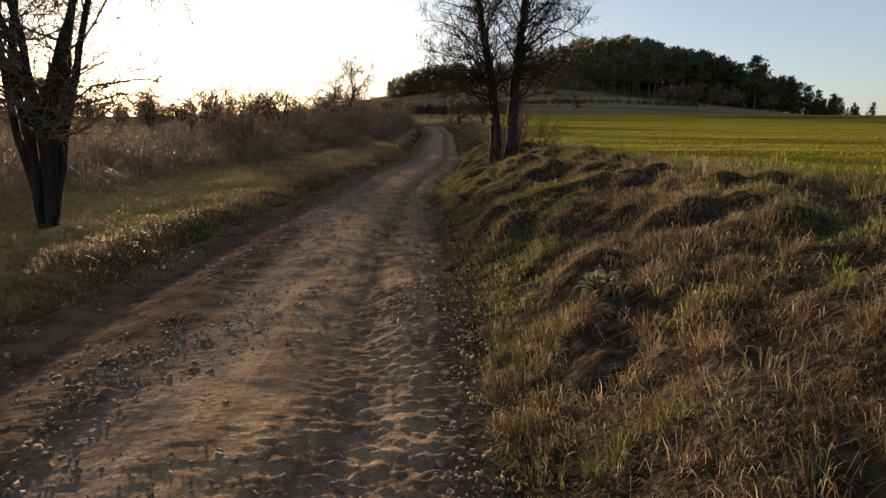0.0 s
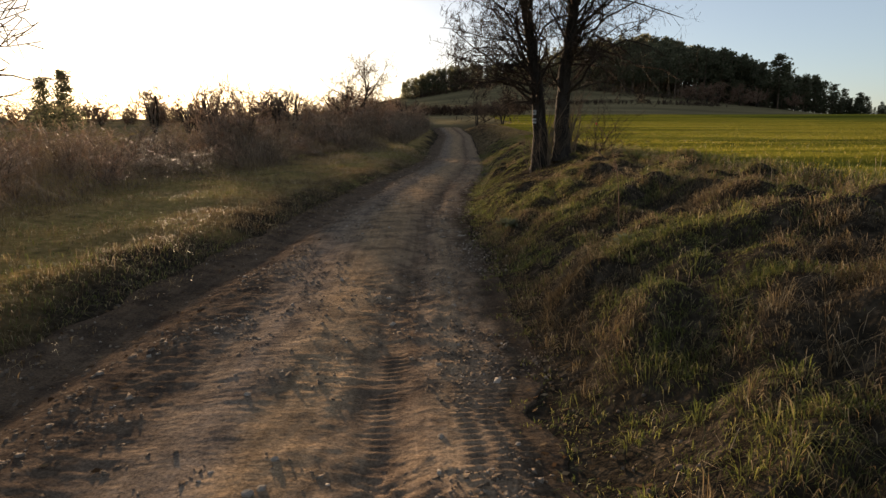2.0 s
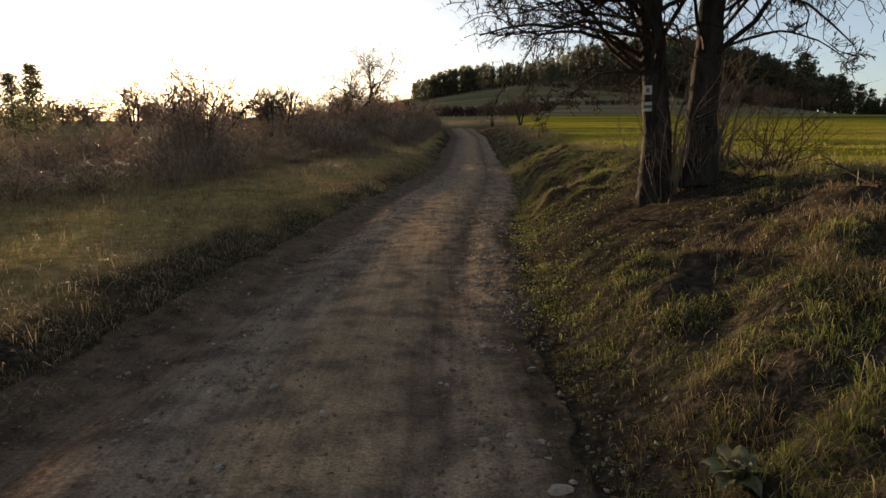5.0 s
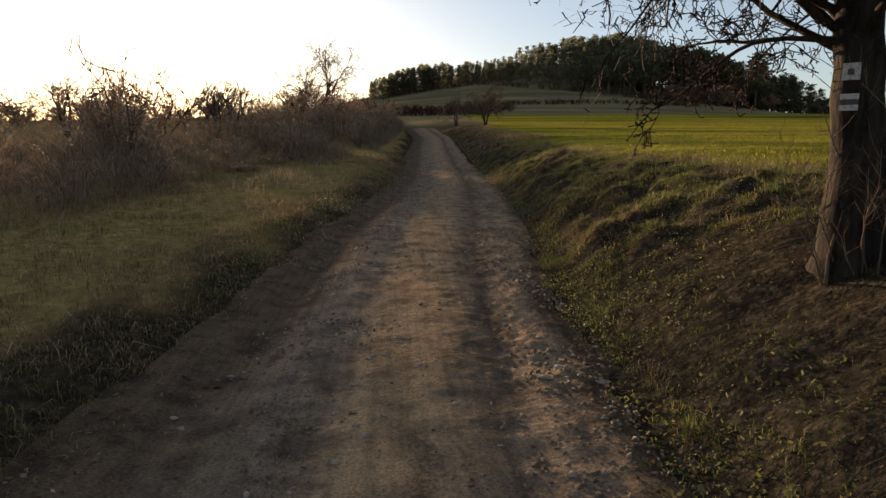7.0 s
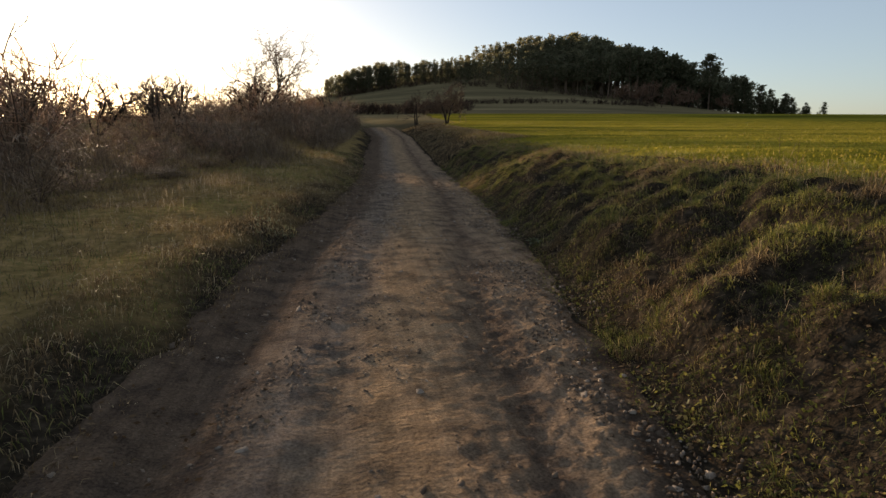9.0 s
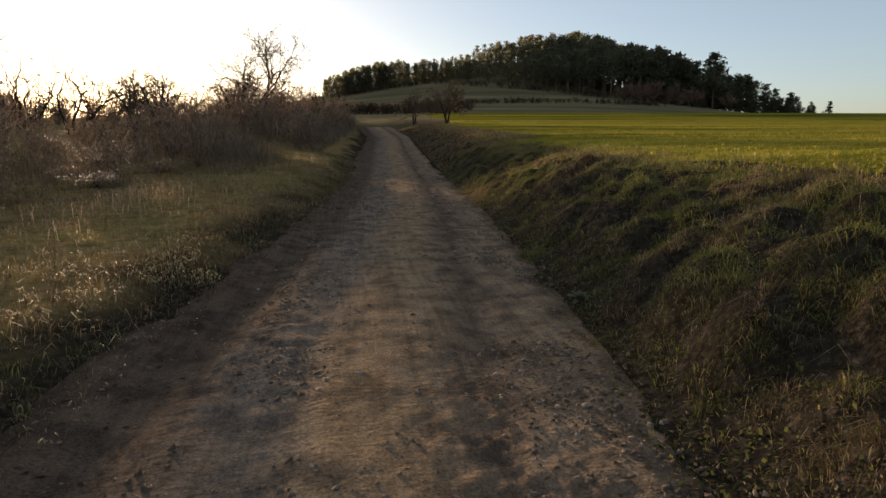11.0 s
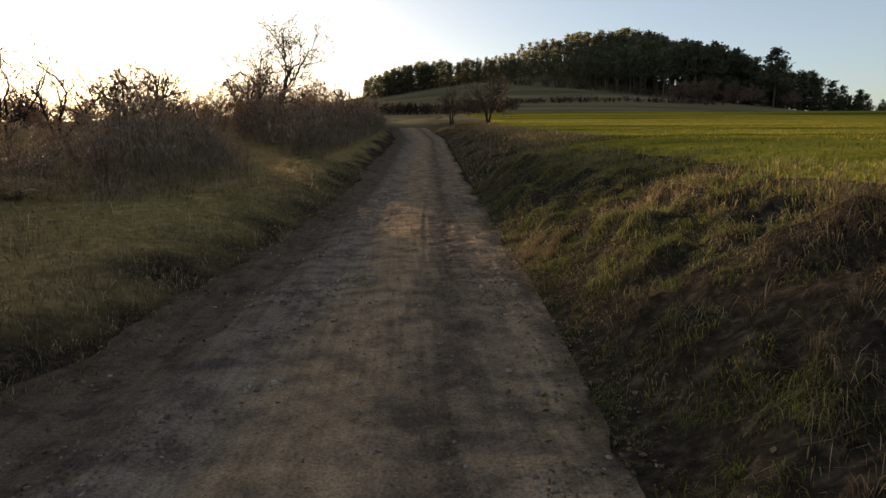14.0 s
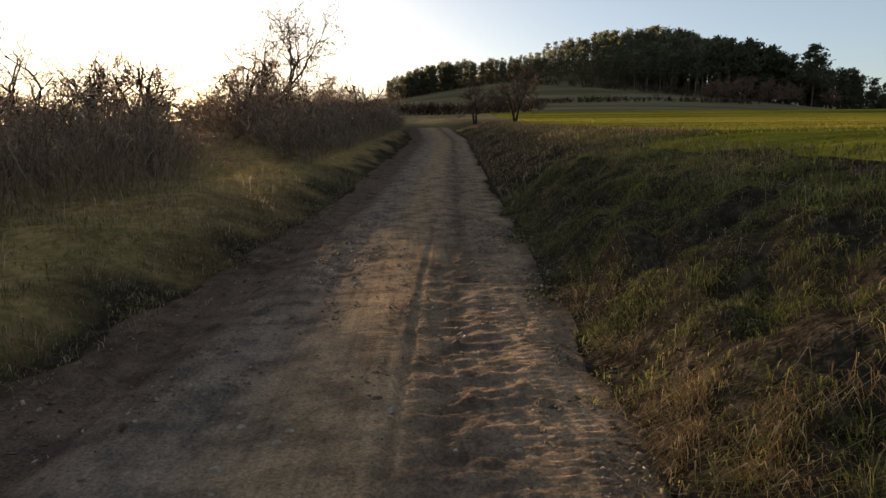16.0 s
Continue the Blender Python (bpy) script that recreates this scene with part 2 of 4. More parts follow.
    return ((n ^ (n >> 16)) & 0xFFFF) / 65535.0


def vnoise(x, y, seed=0):
    x, y = np.asarray(x, float), np.asarray(y, float)
    ix, iy = np.floor(x), np.floor(y)
    fx, fy = x - ix, y - iy
    fx, fy = fx * fx * (3 - 2 * fx), fy * fy * (3 - 2 * fy)
    a, b = hash2(ix, iy, seed), hash2(ix + 1, iy, seed)
    c, d = hash2(ix, iy + 1, seed), hash2(ix + 1, iy + 1, seed)
    return (a + (b - a) * fx + (c - a) * fy + (a - b - c + d) * fx * fy) * 2 - 1


def fbm(x, y, octaves=4, seed=0):
    return sum(vnoise(x * 2.03 ** k + 17.3 * k, y * 2.03 ** k - 9.1 * k, seed + k) * 0.5 ** k for k in range(octaves))


def sstep(a, b, x):
    t = np.clip((x - a) / (b - a), 0, 1)
    return t * t * (3 - 2 * t)


# ---- the lie of the land ----
EDGE_Y = (-40, 0, 6, 10, 15, 20, 26, 30, 35, 40, 46, 58, 75, 95, 130)
EDGE_L = (-4.2, -3.15, -3.05, -2.85, -2.5, -2.2, -1.75, -1.3, -0.8, -0.4, -0.15, 0.25, 1.1, 0.6, -6)
EDGE_R = (-0.6, 0.35, 0.48, 0.5, 0.55, 0.95, 1.65, 2.05, 2.5, 2.8, 3.15, 3.8, 4.6, 4.2, -3)


def track_left(y):
    return np.interp(y, EDGE_Y, EDGE_L)


def track_right(y):
    return np.interp(y, EDGE_Y, EDGE_R)


def base_height(y):
    """Height of the track along its length."""
    return np.interp(y, (-40, 40, 48, 60, 75, 90, 110, 130, 150, 400, 2500), (0, 0, 0.08, 0.5, 1.2, 2.0, 3.1, 4.2, 4.8, 6, 6))


def hill_height(x, y):
    main = 22 * np.exp(-((x - 52) / 82) ** 2 - ((y - 335) / 105) ** 2)
    return main + 13 * np.exp(-((x - 100) / 58) ** 2 - ((y - 365) / 75) ** 2)


def field_level(x, y):
    rise = np.clip((y - 8) / 122, 0, 1.0) ** 2 * 3.6
    over = np.clip(y - 130, 0, 60) * 0.02
    return 1.1 + rise - over + 0.004 * np.clip(x - 5, 0, 120)


def mound_map():
    """Height of the grass mounds of the bank, over the distance from the track's edge and along it."""
    rng = np.random.default_rng(3)
    du, dy = np.arange(0, 6.0, 0.04), np.arange(-2, 52, 0.04)
    z = np.zeros((len(du), len(dy)))
    for _ in range(5200):
        cu, cy = rng.uniform(0.3, 5.0), rng.uniform(-1.5, 51)
        pick = rng.random()
        r = rng.uniform(0.05, 0.12) if pick < 0.62 else rng.uniform(0.12, 0.24) if pick < 0.95 else rng.uniform(0.22, 0.30)
        h = r * rng.uniform(0.45, 1.0) * (0.4 if cu < 0.5 else 1.0) * (1.0 if cu < 3.2 else 0.45)
        i0, i1 = max(0, int((cu - 1.6 * r) / 0.04)), int((cu + 1.6 * r) / 0.04) + 2
        j0, j1 = max(0, int((cy + 2 - 1.6 * r) / 0.04)), int((cy + 2 + 1.6 * r) / 0.04) + 2
        U, Y = np.meshgrid(du[i0:i1], dy[j0:j1], indexing="ij")
        q = (((U - cu) / r) ** 2 + ((Y - cy) / (r * rng.uniform(0.8, 1.3))) ** 2)
        bulge = h * np.clip(1 - q * 0.55, 0, None) ** 0.85
        z[i0:i1, j0:j1] = np.maximum(z[i0:i1, j0:j1], bulge)
    return z


MOUNDS = mound_map()


def mounds(d, y):
    i, j = np.clip(d / 0.04, 0, MOUNDS.shape[0] - 1.01), np.clip((y + 2) / 0.04, 0, MOUNDS.shape[1] - 1.01)
    a, b = i.astype(int), j.astype(int)
    fa, fb = i - a, j - b
    z = MOUNDS[a, b] * (1 - fa) * (1 - fb) + MOUNDS[a + 1, b] * fa * (1 - fb) + MOUNDS[a, b + 1] * (1 - fa) * fb + MOUNDS[a + 1, b + 1] * fa * fb
    return z * ((d > 0) & (d < 5.9) & (y > -1.9) & (y < 51.9))


def bank_width(y):
    return np.interp(y, (0, 20, 26, 31, 36, 46, 75, 90, 130), (3.4, 3.2, 2.7, 2.25, 2.0, 1.9, 1.9, 6, 14))


def field_left(y):
    return track_right(y) + bank_width(y)


def land(x, y):
    """Height of the grassy ground, without the small relief of the track."""
    x, y = np.asarray(x, float), np.asarray(y, float)
    base = base_height(y)
    d = x - track_right(y)
    dl = track_left(y) - x
    q = np.clip(d, 0, None) / 2.2
    bank = q / (1 + q ** 4) ** 0.25 * (0.35 + 0.65 * sstep(0.0, 0.6, d))
    near_field = 1 - sstep(100, 150, y) * sstep(20, 0, x)
    right = (np.maximum(field_level(x, y), base) - base) * bank * near_field
    hum = fbm(x * 0.8, y * 0.8, 2, 5) * 0.07 + fbm(x * 3.6, y * 3.6, 2, 9) * 0.03 - 0.07 * bank + mounds(d, y)
    hum = hum * (1 - 0.7 * np.exp(-((y - 18.0) / 2.4) ** 4) * sstep(2.4, 1.6, d))
    right = right + hum * sstep(0.1, 0.6, d) * (1 - 0.95 * sstep(-0.55, 0.05, d - bank_width(y)))
    left = 0.16 * sstep(0, 0.7, dl) + 0.25 * sstep(0.1, 1.6, dl) * sstep(26, 44, y) + 0.01 * np.clip(dl, 0, 12)
    left = left + (fbm(x * 0.9, y * 0.9, 3, 21) * 0.07) * sstep(0.2, 1.2, dl)
    base = base * (1 - 0.3 * sstep(-8, -30, x) * (y < 230))
    z = base + np.where(d > 0, right, np.where(dl > 0, left, 0.0))
    return z + hill_height(x, y) * sstep(95, 180, y)


def graded(parts_of):
    out = []
    for a, b, step in parts_of:
        out.append(np.linspace(a, b, max(2, int(round((b - a) / step)) + 1))[:-1])
    return np.concatenate(out + [[parts_of[-1][1]]])


def grid_mesh(name, X, Y, Z, material):
    ny, nx = X.shape
    verts = np.stack([X, Y, Z], -1).reshape(-1, 3)
    i = np.arange((ny - 1) * (nx - 1))
    r, c = i // (nx - 1), i % (nx - 1)
    a = r * nx + c
    return raw_mesh(name, verts, np.stack([a, a + 1, a + nx + 1, a + nx], 1), material, True)


def build_ground():
    xs = graded([(-1800, -300, 150), (-300, -60, 12), (-60, -14, 2), (-14, -5, 0.4), (-5, 0.2, 0.16), (0.2, 4.4, 0.08), (4.4, 6.0, 0.16), (6.0, 16, 0.5), (16, 80, 3), (80, 300, 10), (300, 1800, 150)])
    ys = graded([(-400, -40, 40), (-40, -6, 2), (-6, 1, 0.4), (1, 30, 0.10), (30, 46, 0.15), (46, 70, 0.4), (70, 140, 2), (140, 420, 6), (420, 3000, 150)])
    X, Y = np.meshgrid(xs, ys)
    Z = land(X, Y)
    inside = sstep(0.02, 0.3, X - track_left(Y)) * sstep(0.12, 0.4, track_right(Y) - X) * ((Y < 94) & (Y > -30))
    Z = Z - 0.16 * inside
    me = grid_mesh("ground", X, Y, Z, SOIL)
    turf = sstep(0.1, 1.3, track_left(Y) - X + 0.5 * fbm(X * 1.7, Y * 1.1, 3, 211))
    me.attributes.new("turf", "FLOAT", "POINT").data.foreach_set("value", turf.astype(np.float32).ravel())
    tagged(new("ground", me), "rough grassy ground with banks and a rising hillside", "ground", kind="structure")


def track_relief(u, x, y):
    """Ruts, crown, tread prints and lumps of the dirt track."""
    w = 0.03 * fbm(y * 0.12, y * 0 + 3, 2, 31)
    uu = u + w
    rut = lambda c, s: np.exp(-((uu - c) / s) ** 2)
    z = -0.07 * rut(0.15, 0.07) - 0.022 * rut(0.74, 0.05) - 0.02 * rut(0.40, 0.05) + 0.02 * rut(0.57, 0.1) + 0.008 * rut(0.93, 0.05)
    z = z + 0.014 * fbm(x * 2.1, y * 0.7, 3, 41)
    clod_band = np.clip(1.1 * rut(0.80, 0.11) + 0.8 * rut(0.30, 0.10) + 0.25, 0, 1) * np.clip(0.55 + 1.2 * fbm(x * 0.7, y * 0.4, 2, 61), 0.1, 1)
    clods = 0.35 * np.clip(fbm(x * 8, y * 10, 2, 51) - 0.1, 0, 0.7) + np.clip(fbm(x * 19, y * 23, 2, 55), -0.2, 1)
    z = z + 0.02 * clods * clod_band + 0.012 * np.clip(fbm(x * 3.2, y * 9.0, 3, 59), 0, 1) * rut(0.79, 0.10) * np.clip(0.6 + 1.3 * fbm(x * 0.5, y * 0.35, 2, 63), 0.15, 1) + 0.006 * np.clip(fbm(x * 5, y * 5, 3, 57), 0, 1)
    ladder = lambda c, s, wave: rut(c, s) * np.sin(y * wave)
    print_on = np.clip(0.4 + 1.6 * fbm(x * 0.3, y * 0.22, 2, 71), 0, 1)
    z = z + 0.008 * np.clip(print_on + sstep(9, 6, y), 0, 1) * (ladder(0.892, 0.012, 96) + ladder(0.93, 0.011, 90) + ladder(0.963, 0.009, 96)) + 0.005 * ladder(0.755, 0.018, 90) * np.clip(0.5 + fbm(x * 0.3, y * 0.2, 2, 77), 0, 1)
    beyond = sstep(30, 33, y)
    side = (uu - 0.66) / np.where(uu < 0.66, 0.007, 0.010)
    z = z + beyond * (0.004 * rut(0.644, 0.009) - (0.017 + 0.010 * np.sin(y * 92)) * np.exp(-np.abs(side) ** 2.6))
    # soil churned up beside the print
    z = z + 0.045 * beyond * np.clip(fbm(x * 6.5, y * 13.0, 3, 91) - 0.06, 0, 0.4) * np.clip(1.3 * rut(0.765, 0.085), 0, 1)
    z = z - 0.022 * np.exp(-((uu - 0.775) / 0.04) ** 2) * sstep(31, 28, y) * np.clip(0.5 + fbm(x * 0.6, y * 0.35, 2, 79), 0, 1)
    return z * sstep(0, 0.06, u) * sstep(0, 0.06, 1 - u) + 0.012


def track_surface(x, y):
    a, b = track_left(y), track_right(y)
    return base_height(y) + track_relief((x - a) / (b - a), x, y)


def build_track():
    us = np.concatenate([np.linspace(-0.03, 0.6, 45), np.linspace(0.612, 1.03, 58)])
    ys = graded([(-30, 0, 0.4), (0, 1.5, 0.05), (1.5, 8, 0.018), (8, 14, 0.033), (14, 28, 0.045), (28, 40, 0.022), (40, 60, 0.12), (60, 94, 0.5)])
    U, Y = np.meshgrid(us, ys)
    a, b = track_left(Y), track_right(Y)
    wob = 0.13 * fbm(Y * 1.3, U * 0 + (U > 0.5) * 7, 4, 81) * np.abs(2 * U - 1) ** 4
    X = a + (b - a) * U + wob
    Z = base_height(Y) + track_relief(np.clip(U, 0, 1), X, Y) - 0.10 * (np.abs(U - 0.5) > 0.515)
    me = grid_mesh("road", X, Y, Z, DIRT)
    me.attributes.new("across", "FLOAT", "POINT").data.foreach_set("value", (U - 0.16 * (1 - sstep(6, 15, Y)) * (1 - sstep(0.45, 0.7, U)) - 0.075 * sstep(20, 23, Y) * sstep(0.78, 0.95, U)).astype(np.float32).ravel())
    tagged(new("road", me), "rutted tan dirt track with tyre prints", "dirt track", kind="structure")


def build_field():
    us = np.concatenate([np.linspace(0, 0.04, 16), np.linspace(0.05, 1, 50)])
    ys = graded([(-20, 2, 2), (2, 60, 0.5), (60, 136, 2)])
    U, Y = np.meshgrid(us, ys)
    fl = field_left(Y) + 0.3 * fbm(Y * 0.7, Y * 0, 2, 91)
    X = fl + (230 - fl) * U
    Z = land(X, Y) + 0.035 + 0.03 * fbm(X * 1.2, Y * 1.2, 2, 95) * (Y < 60) - 0.12 * (U == 0)
    tagged(new("crop_field", grid_mesh("crop_field", X, Y, Z, CROP)), "field of low yellow-green winter crop", "field", kind="structure")


# ---- blades ----
def blades(base, height, width, lean, bend):
    """Folded blades of two triangles: base (n,3), height, width, lean angle of each, and how far the tip bends over."""
    n = len(base)
    turn = lean + np.pi / 2 + RNG.normal(0, 0.5, n)
    side = np.stack([np.cos(turn), np.sin(turn), 0 * turn], 1) * (width * 0.6)[:, None]
    out = np.stack([np.cos(lean), np.sin(lean), 0 * lean], 1)
    mid = base + out * (bend * 0.32)[:, None]
    mid[:, 2] += height * 0.68
    tip = base + out * bend[:, None]
    tip[:, 2] += height * (1 - 0.42 * np.clip(bend / height, 0, 1.45) ** 2)
    v = np.stack([base, mid + side, mid - side, tip], 1)
    o = (np.arange(n) * 4)[:, None]
    return v.reshape(-1, 3), np.concatenate([o + [[0, 1, 2]], o + [[2, 1, 3]]])


def grass(name, xy, height, width, material, label, arch=0.6, category="grass", z_of=land, lean=None):
    n = len(xy)
    z = z_of(xy[:, 0], xy[:, 1]) - 0.012
    lean = RNG.uniform(0, 2 * np.pi, n) if lean is None else lean
    v, f = blades(np.column_stack([xy, z]), height, width, lean, height * arch * RNG.uniform(0.1, 1.2, n))
    tagged(new(name, raw_mesh(name, v, f, material)), label, category, kind="stuff")


def clumped(n_clumps, per, x_of, y_range, spread, size, near=1.0):
    """Tussocks: positions, lean angles outward and heights of the blades of many clumps."""
    cy = y_range[0] + (y_range[1] - y_range[0]) * RNG.random(n_clumps) ** near
    cx = x_of(cy, RNG.random(n_clumps))
    k = np.maximum(6, RNG.poisson(per, n_clumps))
    idx = np.repeat(np.arange(n_clumps), k)
    s = spread * RNG.uniform(0.5, 1.3, n_clumps)[idx]
    off = RNG.normal(0, 1, (len(idx), 2)) * s[:, None]
    h = size * (RNG.uniform(0.55, 1.35, n_clumps)[idx]) * RNG.uniform(0.5, 1.15, len(idx))
    lean = np.arctan2(off[:, 1], off[:, 0]) + RNG.normal(0, 0.5, len(idx))
    return np.stack([cx[idx] + off[:, 0], cy[idx] + off[:, 1]], 1), h, lean


def build_grass():
    bank = lambda lo, hi: (lambda y, r: track_right(y) + lo + (hi - lo) * r)
    verge = lambda lo, hi: (lambda y, r: track_left(y) - lo - (hi - lo) * r)

    def worn(xy):
        """Bare trodden soil under the tree, where little grass stands."""
        d = xy[:, 0] - track_right(xy[:, 1])
        rim = 0.5 * fbm(xy[:, 0] * 1.6, xy[:, 1] * 1.6, 2, 201)
        return (np.abs(xy[:, 1] - 18.0) + rim < 2.6) & (d > 0.25) & (d + rim < 2.2 - 0.5 * np.clip(xy[:, 1] - 18.8, 0, 3)) & (RNG.random(len(xy)) < 0.93)

    def sward(n, y0, y1, lo, hi, skew):
        y = y0 + (y1 - y0) * RNG.random(n) ** skew
        x = track_right(y) + lo + (hi - lo) * RNG.random(n) ** 1.25
        short = x < field_left(y) + 0.3 * RNG.random(n)
        xy = np.stack([x[short], y[short]], 1)
        d = xy[:, 0] - track_right(xy[:, 1])
        rooted = RNG.random(len(xy)) < 0.06 + 0.94 * sstep(-0.02, 0.55, d + 0.35 * fbm(xy[:, 0] * 2.2, xy[:, 1] * 1.8, 2, 207))
        return xy[~worn(xy) & rooted]

    # green and rust coloured patches share the bank
    def dryness(xy):
        d = xy[:, 0] - track_right(xy[:, 1])
        return fbm(xy[:, 0] * 1.1, xy[:, 1] * 0.9, 3, 101) + 0.5 * vnoise(xy[:, 0] * 4, xy[:, 1] * 4, 107) + 0.10 * np.clip(d - 1.2, -1, 2) - 0.12 - 0.3 * sstep(11, 16, xy[:, 1]) - 0.12 * sstep(25, 29, xy[:, 1]) + 0.12 * sstep(33, 35, xy[:, 1])

    def cover(xy):
        """Shaggy cover with bare dark hollows."""
        return fbm(xy[:, 0] * 2.3, xy[:, 1] * 2.0, 3, 151) + RNG.normal(0, 0.16, len(xy)) > -0.5

    def comb(xy):
        """Direction in which the grass lies, changing from tuft to tuft."""
        return np.pi + 2.6 * fbm(xy[:, 0] * 3.1, xy[:, 1] * 3.1, 2, 161) + RNG.normal(0, 0.9, len(xy))

    def lush(xy):
        """The grass stays short round the tree and the stretch after it."""
        return 1.0 - 0.2 * sstep(12, 15, xy[:, 1]) * sstep(27, 24, xy[:, 1])

    xy = sward(520000, 0.8, 46, 0.0, 3.7, 1.08)
    xy = xy[cover(xy)]
    dry = dryness(xy) + RNG.normal(0, 0.28, len(xy)) > 0
    tall = 0.75 + 0.8 * np.clip(fbm(xy[:, 0] * 3.3, xy[:, 1] * 3.3, 2, 165), -0.6, 0.8)
    g, s = xy[~dry], xy[dry]
    grass("bank_grass", g, RNG.uniform(0.035, 0.10, len(g)) * tall[~dry] * lush(g), RNG.uniform(0.0022, 0.0044, len(g)), GREEN, "shaggy green grass on the hummocky bank", 1.5, lean=comb(g))
    grass("dry_bank_grass", s, RNG.uniform(0.04, 0.11, len(s)) * tall[dry] * lush(s), RNG.uniform(0.002, 0.0036, len(s)), STRAW, "matted rust and straw coloured grass on the bank", 1.6, lean=comb(s))
    xy, h, lean = clumped(1500, 38, bank(0.15, 3.6), (0.8, 45), 0.03, 0.10, 1.05)
    keep = ~worn(xy) & (dryness(xy) < 0.3) & (xy[:, 0] < field_left(xy[:, 1]) + 0.2)
    grass("grass_tussocks", xy[keep], h[keep], RNG.uniform(0.0024, 0.005, int(keep.sum())), GREEN, "green grass tussocks on the hummocky bank", 1.5, lean=lean[keep])
    xy, h, lean = clumped(2300, 40, bank(0.15, 3.7), (0.8, 45), 0.035, 0.12, 1.05)
    keep = ~worn(xy) & (dryness(xy) > -0.2) & (xy[:, 0] < field_left(xy[:, 1]) + 0.2)
    grass("dry_grass_tussocks", xy[keep], h[keep], RNG.uniform(0.002, 0.004, int(keep.sum())), STRAW, "rust coloured dry grass tussocks on the bank", 1.5, lean=lean[keep])
    # long loose straws lying about
    xy = sward(6500, 0.8, 43, 0.2, 3.6, 1.05)
    grass("loose_straws", xy, RNG.uniform(0.06, 0.2, len(xy)), RNG.uniform(0.0014, 0.0026, len(xy)), BLEACHED, "bleached bent straws standing out of the bank", 1.6)
    # long straw draped over the foot of the bank
    xy, h, lean = clumped(22, 60, bank(0.12, 0.5), (34.7, 35.9), 0.05, 0.13)
    more = clumped(14, 45, bank(0.75, 1.5), (34.3, 35.4), 0.06, 0.17)
    rust = clumped(24, 45, bank(0.1, 0.35), (36.6, 40.5), 0.05, 0.09)
    xy, h = np.concatenate([xy, more[0], rust[0]]), np.concatenate([h, more[1], rust[1]])
    lean = np.pi * 1.1 + RNG.normal(0, 0.7, len(h))
    grass("draped_straw", xy, h, RNG.uniform(0.002, 0.0038, len(h)), RUST, "long rust and straw coloured grass draped over the bank's foot", 1.9, lean=lean)
    # tall pale stalks along the edge of the field
    xy, h, lean = clumped(7, 9, bank(2.4, 3.6), (6.0, 10), 0.14, 0.32, 1.0)
    grass("pale_tall_grass", xy, h, RNG.uniform(0.003, 0.005, len(h)), BLEACHED, "tall pale dry grass at the edge of the field", 0.35)
    n = 900
    x, y = RNG.normal(-6.4, 0.55, n), RNG.normal(36.9, 0.45, n)
    grass("hedge_gap_grass", np.stack([x, y], 1), RNG.uniform(0.2, 0.55, n), RNG.uniform(0.004, 0.009, n), SCRUB_BLADE, "dull dry grass standing in a gap of the hedgerow", 0.8)
    n = 420
    y = RNG.uniform(21.0, 47.0, n)
    y[:150] = RNG.normal(32.4, 0.7, 150)
    x = np.interp(y, HEDGE_Y, HEDGE_X) + 0.9 + np.abs(RNG.normal(0, 0.9, n))
    x = np.minimum(x, track_left(y) - 0.4)
    grass("verge_tall_grass", np.stack([x, y], 1), RNG.uniform(0.2, 0.42, n), RNG.uniform(0.004, 0.009, n), BLEACHED, "tall pale grass stalks on the verge", 0.8)
    # strip along the track's edge
    xy, h, lean = clumped(800, 18, bank(-0.2, 0.45), (0.8, 46), 0.05, 0.05, 1.0)
    grass("edge_grass", xy, h, RNG.uniform(0.003, 0.006, len(h)), GREEN, "low grass creeping onto the edge of the track", 0.9, lean=lean)
    # ragged grass where the bank meets the field
    rim = lambda lo, hi: (lambda y, r: field_left(y) + lo + (hi - lo) * r)
    xy, h, lean = clumped(1300, 18, rim(-0.5, 0.9), (3, 48), 0.06, 0.13, 1.0)
    grass("field_edge_grass", xy, h, RNG.uniform(0.003, 0.006, len(h)), GREEN, "ragged green grass along the edge of the field", 1.2, lean=lean)
    xy, h, lean = clumped(700, 16, rim(-0.7, 0.6), (3, 48), 0.06, 0.15, 1.0)
    grass("dry_field_edge_grass", xy, h, RNG.uniform(0.0025, 0.005, len(h)), STRAW, "brown dry tufts along the edge of the field", 1.2, lean=lean)
    # bank further on
    n = 30000
    y = 44 + 42 * RNG.random(n)
    x = track_right(y) + 0.1 + 3.6 * RNG.random(n)
    grass("far_bank_grass", np.stack([x, y], 1), RNG.uniform(0.06, 0.2, n), RNG.uniform(0.008, 0.02, n), STRAW, "rust and olive dry grass on the bank further on", 1.2)
    # left verge
    n = 95000
    y = 2 + 50 * RNG.random(n) ** 1.1
    x = track_left(y) - 0.05 - 9 * RNG.random(n) ** 1.2
    xy = np.stack([x, y], 1)
    mixd = fbm(x * 0.6, y * 0.5, 3, 131) + RNG.normal(0, 0.25, n) > 0.1
    grass("verge_grass", xy[~mixd], RNG.uniform(0.04, 0.12, int((~mixd).sum())), RNG.uniform(0.003, 0.007, int((~mixd).sum())), GREEN, "grass on the level verge before the hedgerow", 1.6)
    grass("dry_verge_sward", xy[mixd], RNG.uniform(0.05, 0.15, int(mixd.sum())), RNG.uniform(0.004, 0.008, int(mixd.sum())), STRAW, "brown dry grass on the level verge", 1.7)
    xy, h, lean = clumped(1100, 26, verge(0.1, 6.5), (3, 52), 0.08, 0.15, 1.2)
    grass("dry_verge_grass", xy, h, RNG.uniform(0.003, 0.006, len(h)), STRAW, "pale dry grass tufts on the verge", 0.9, lean=lean)
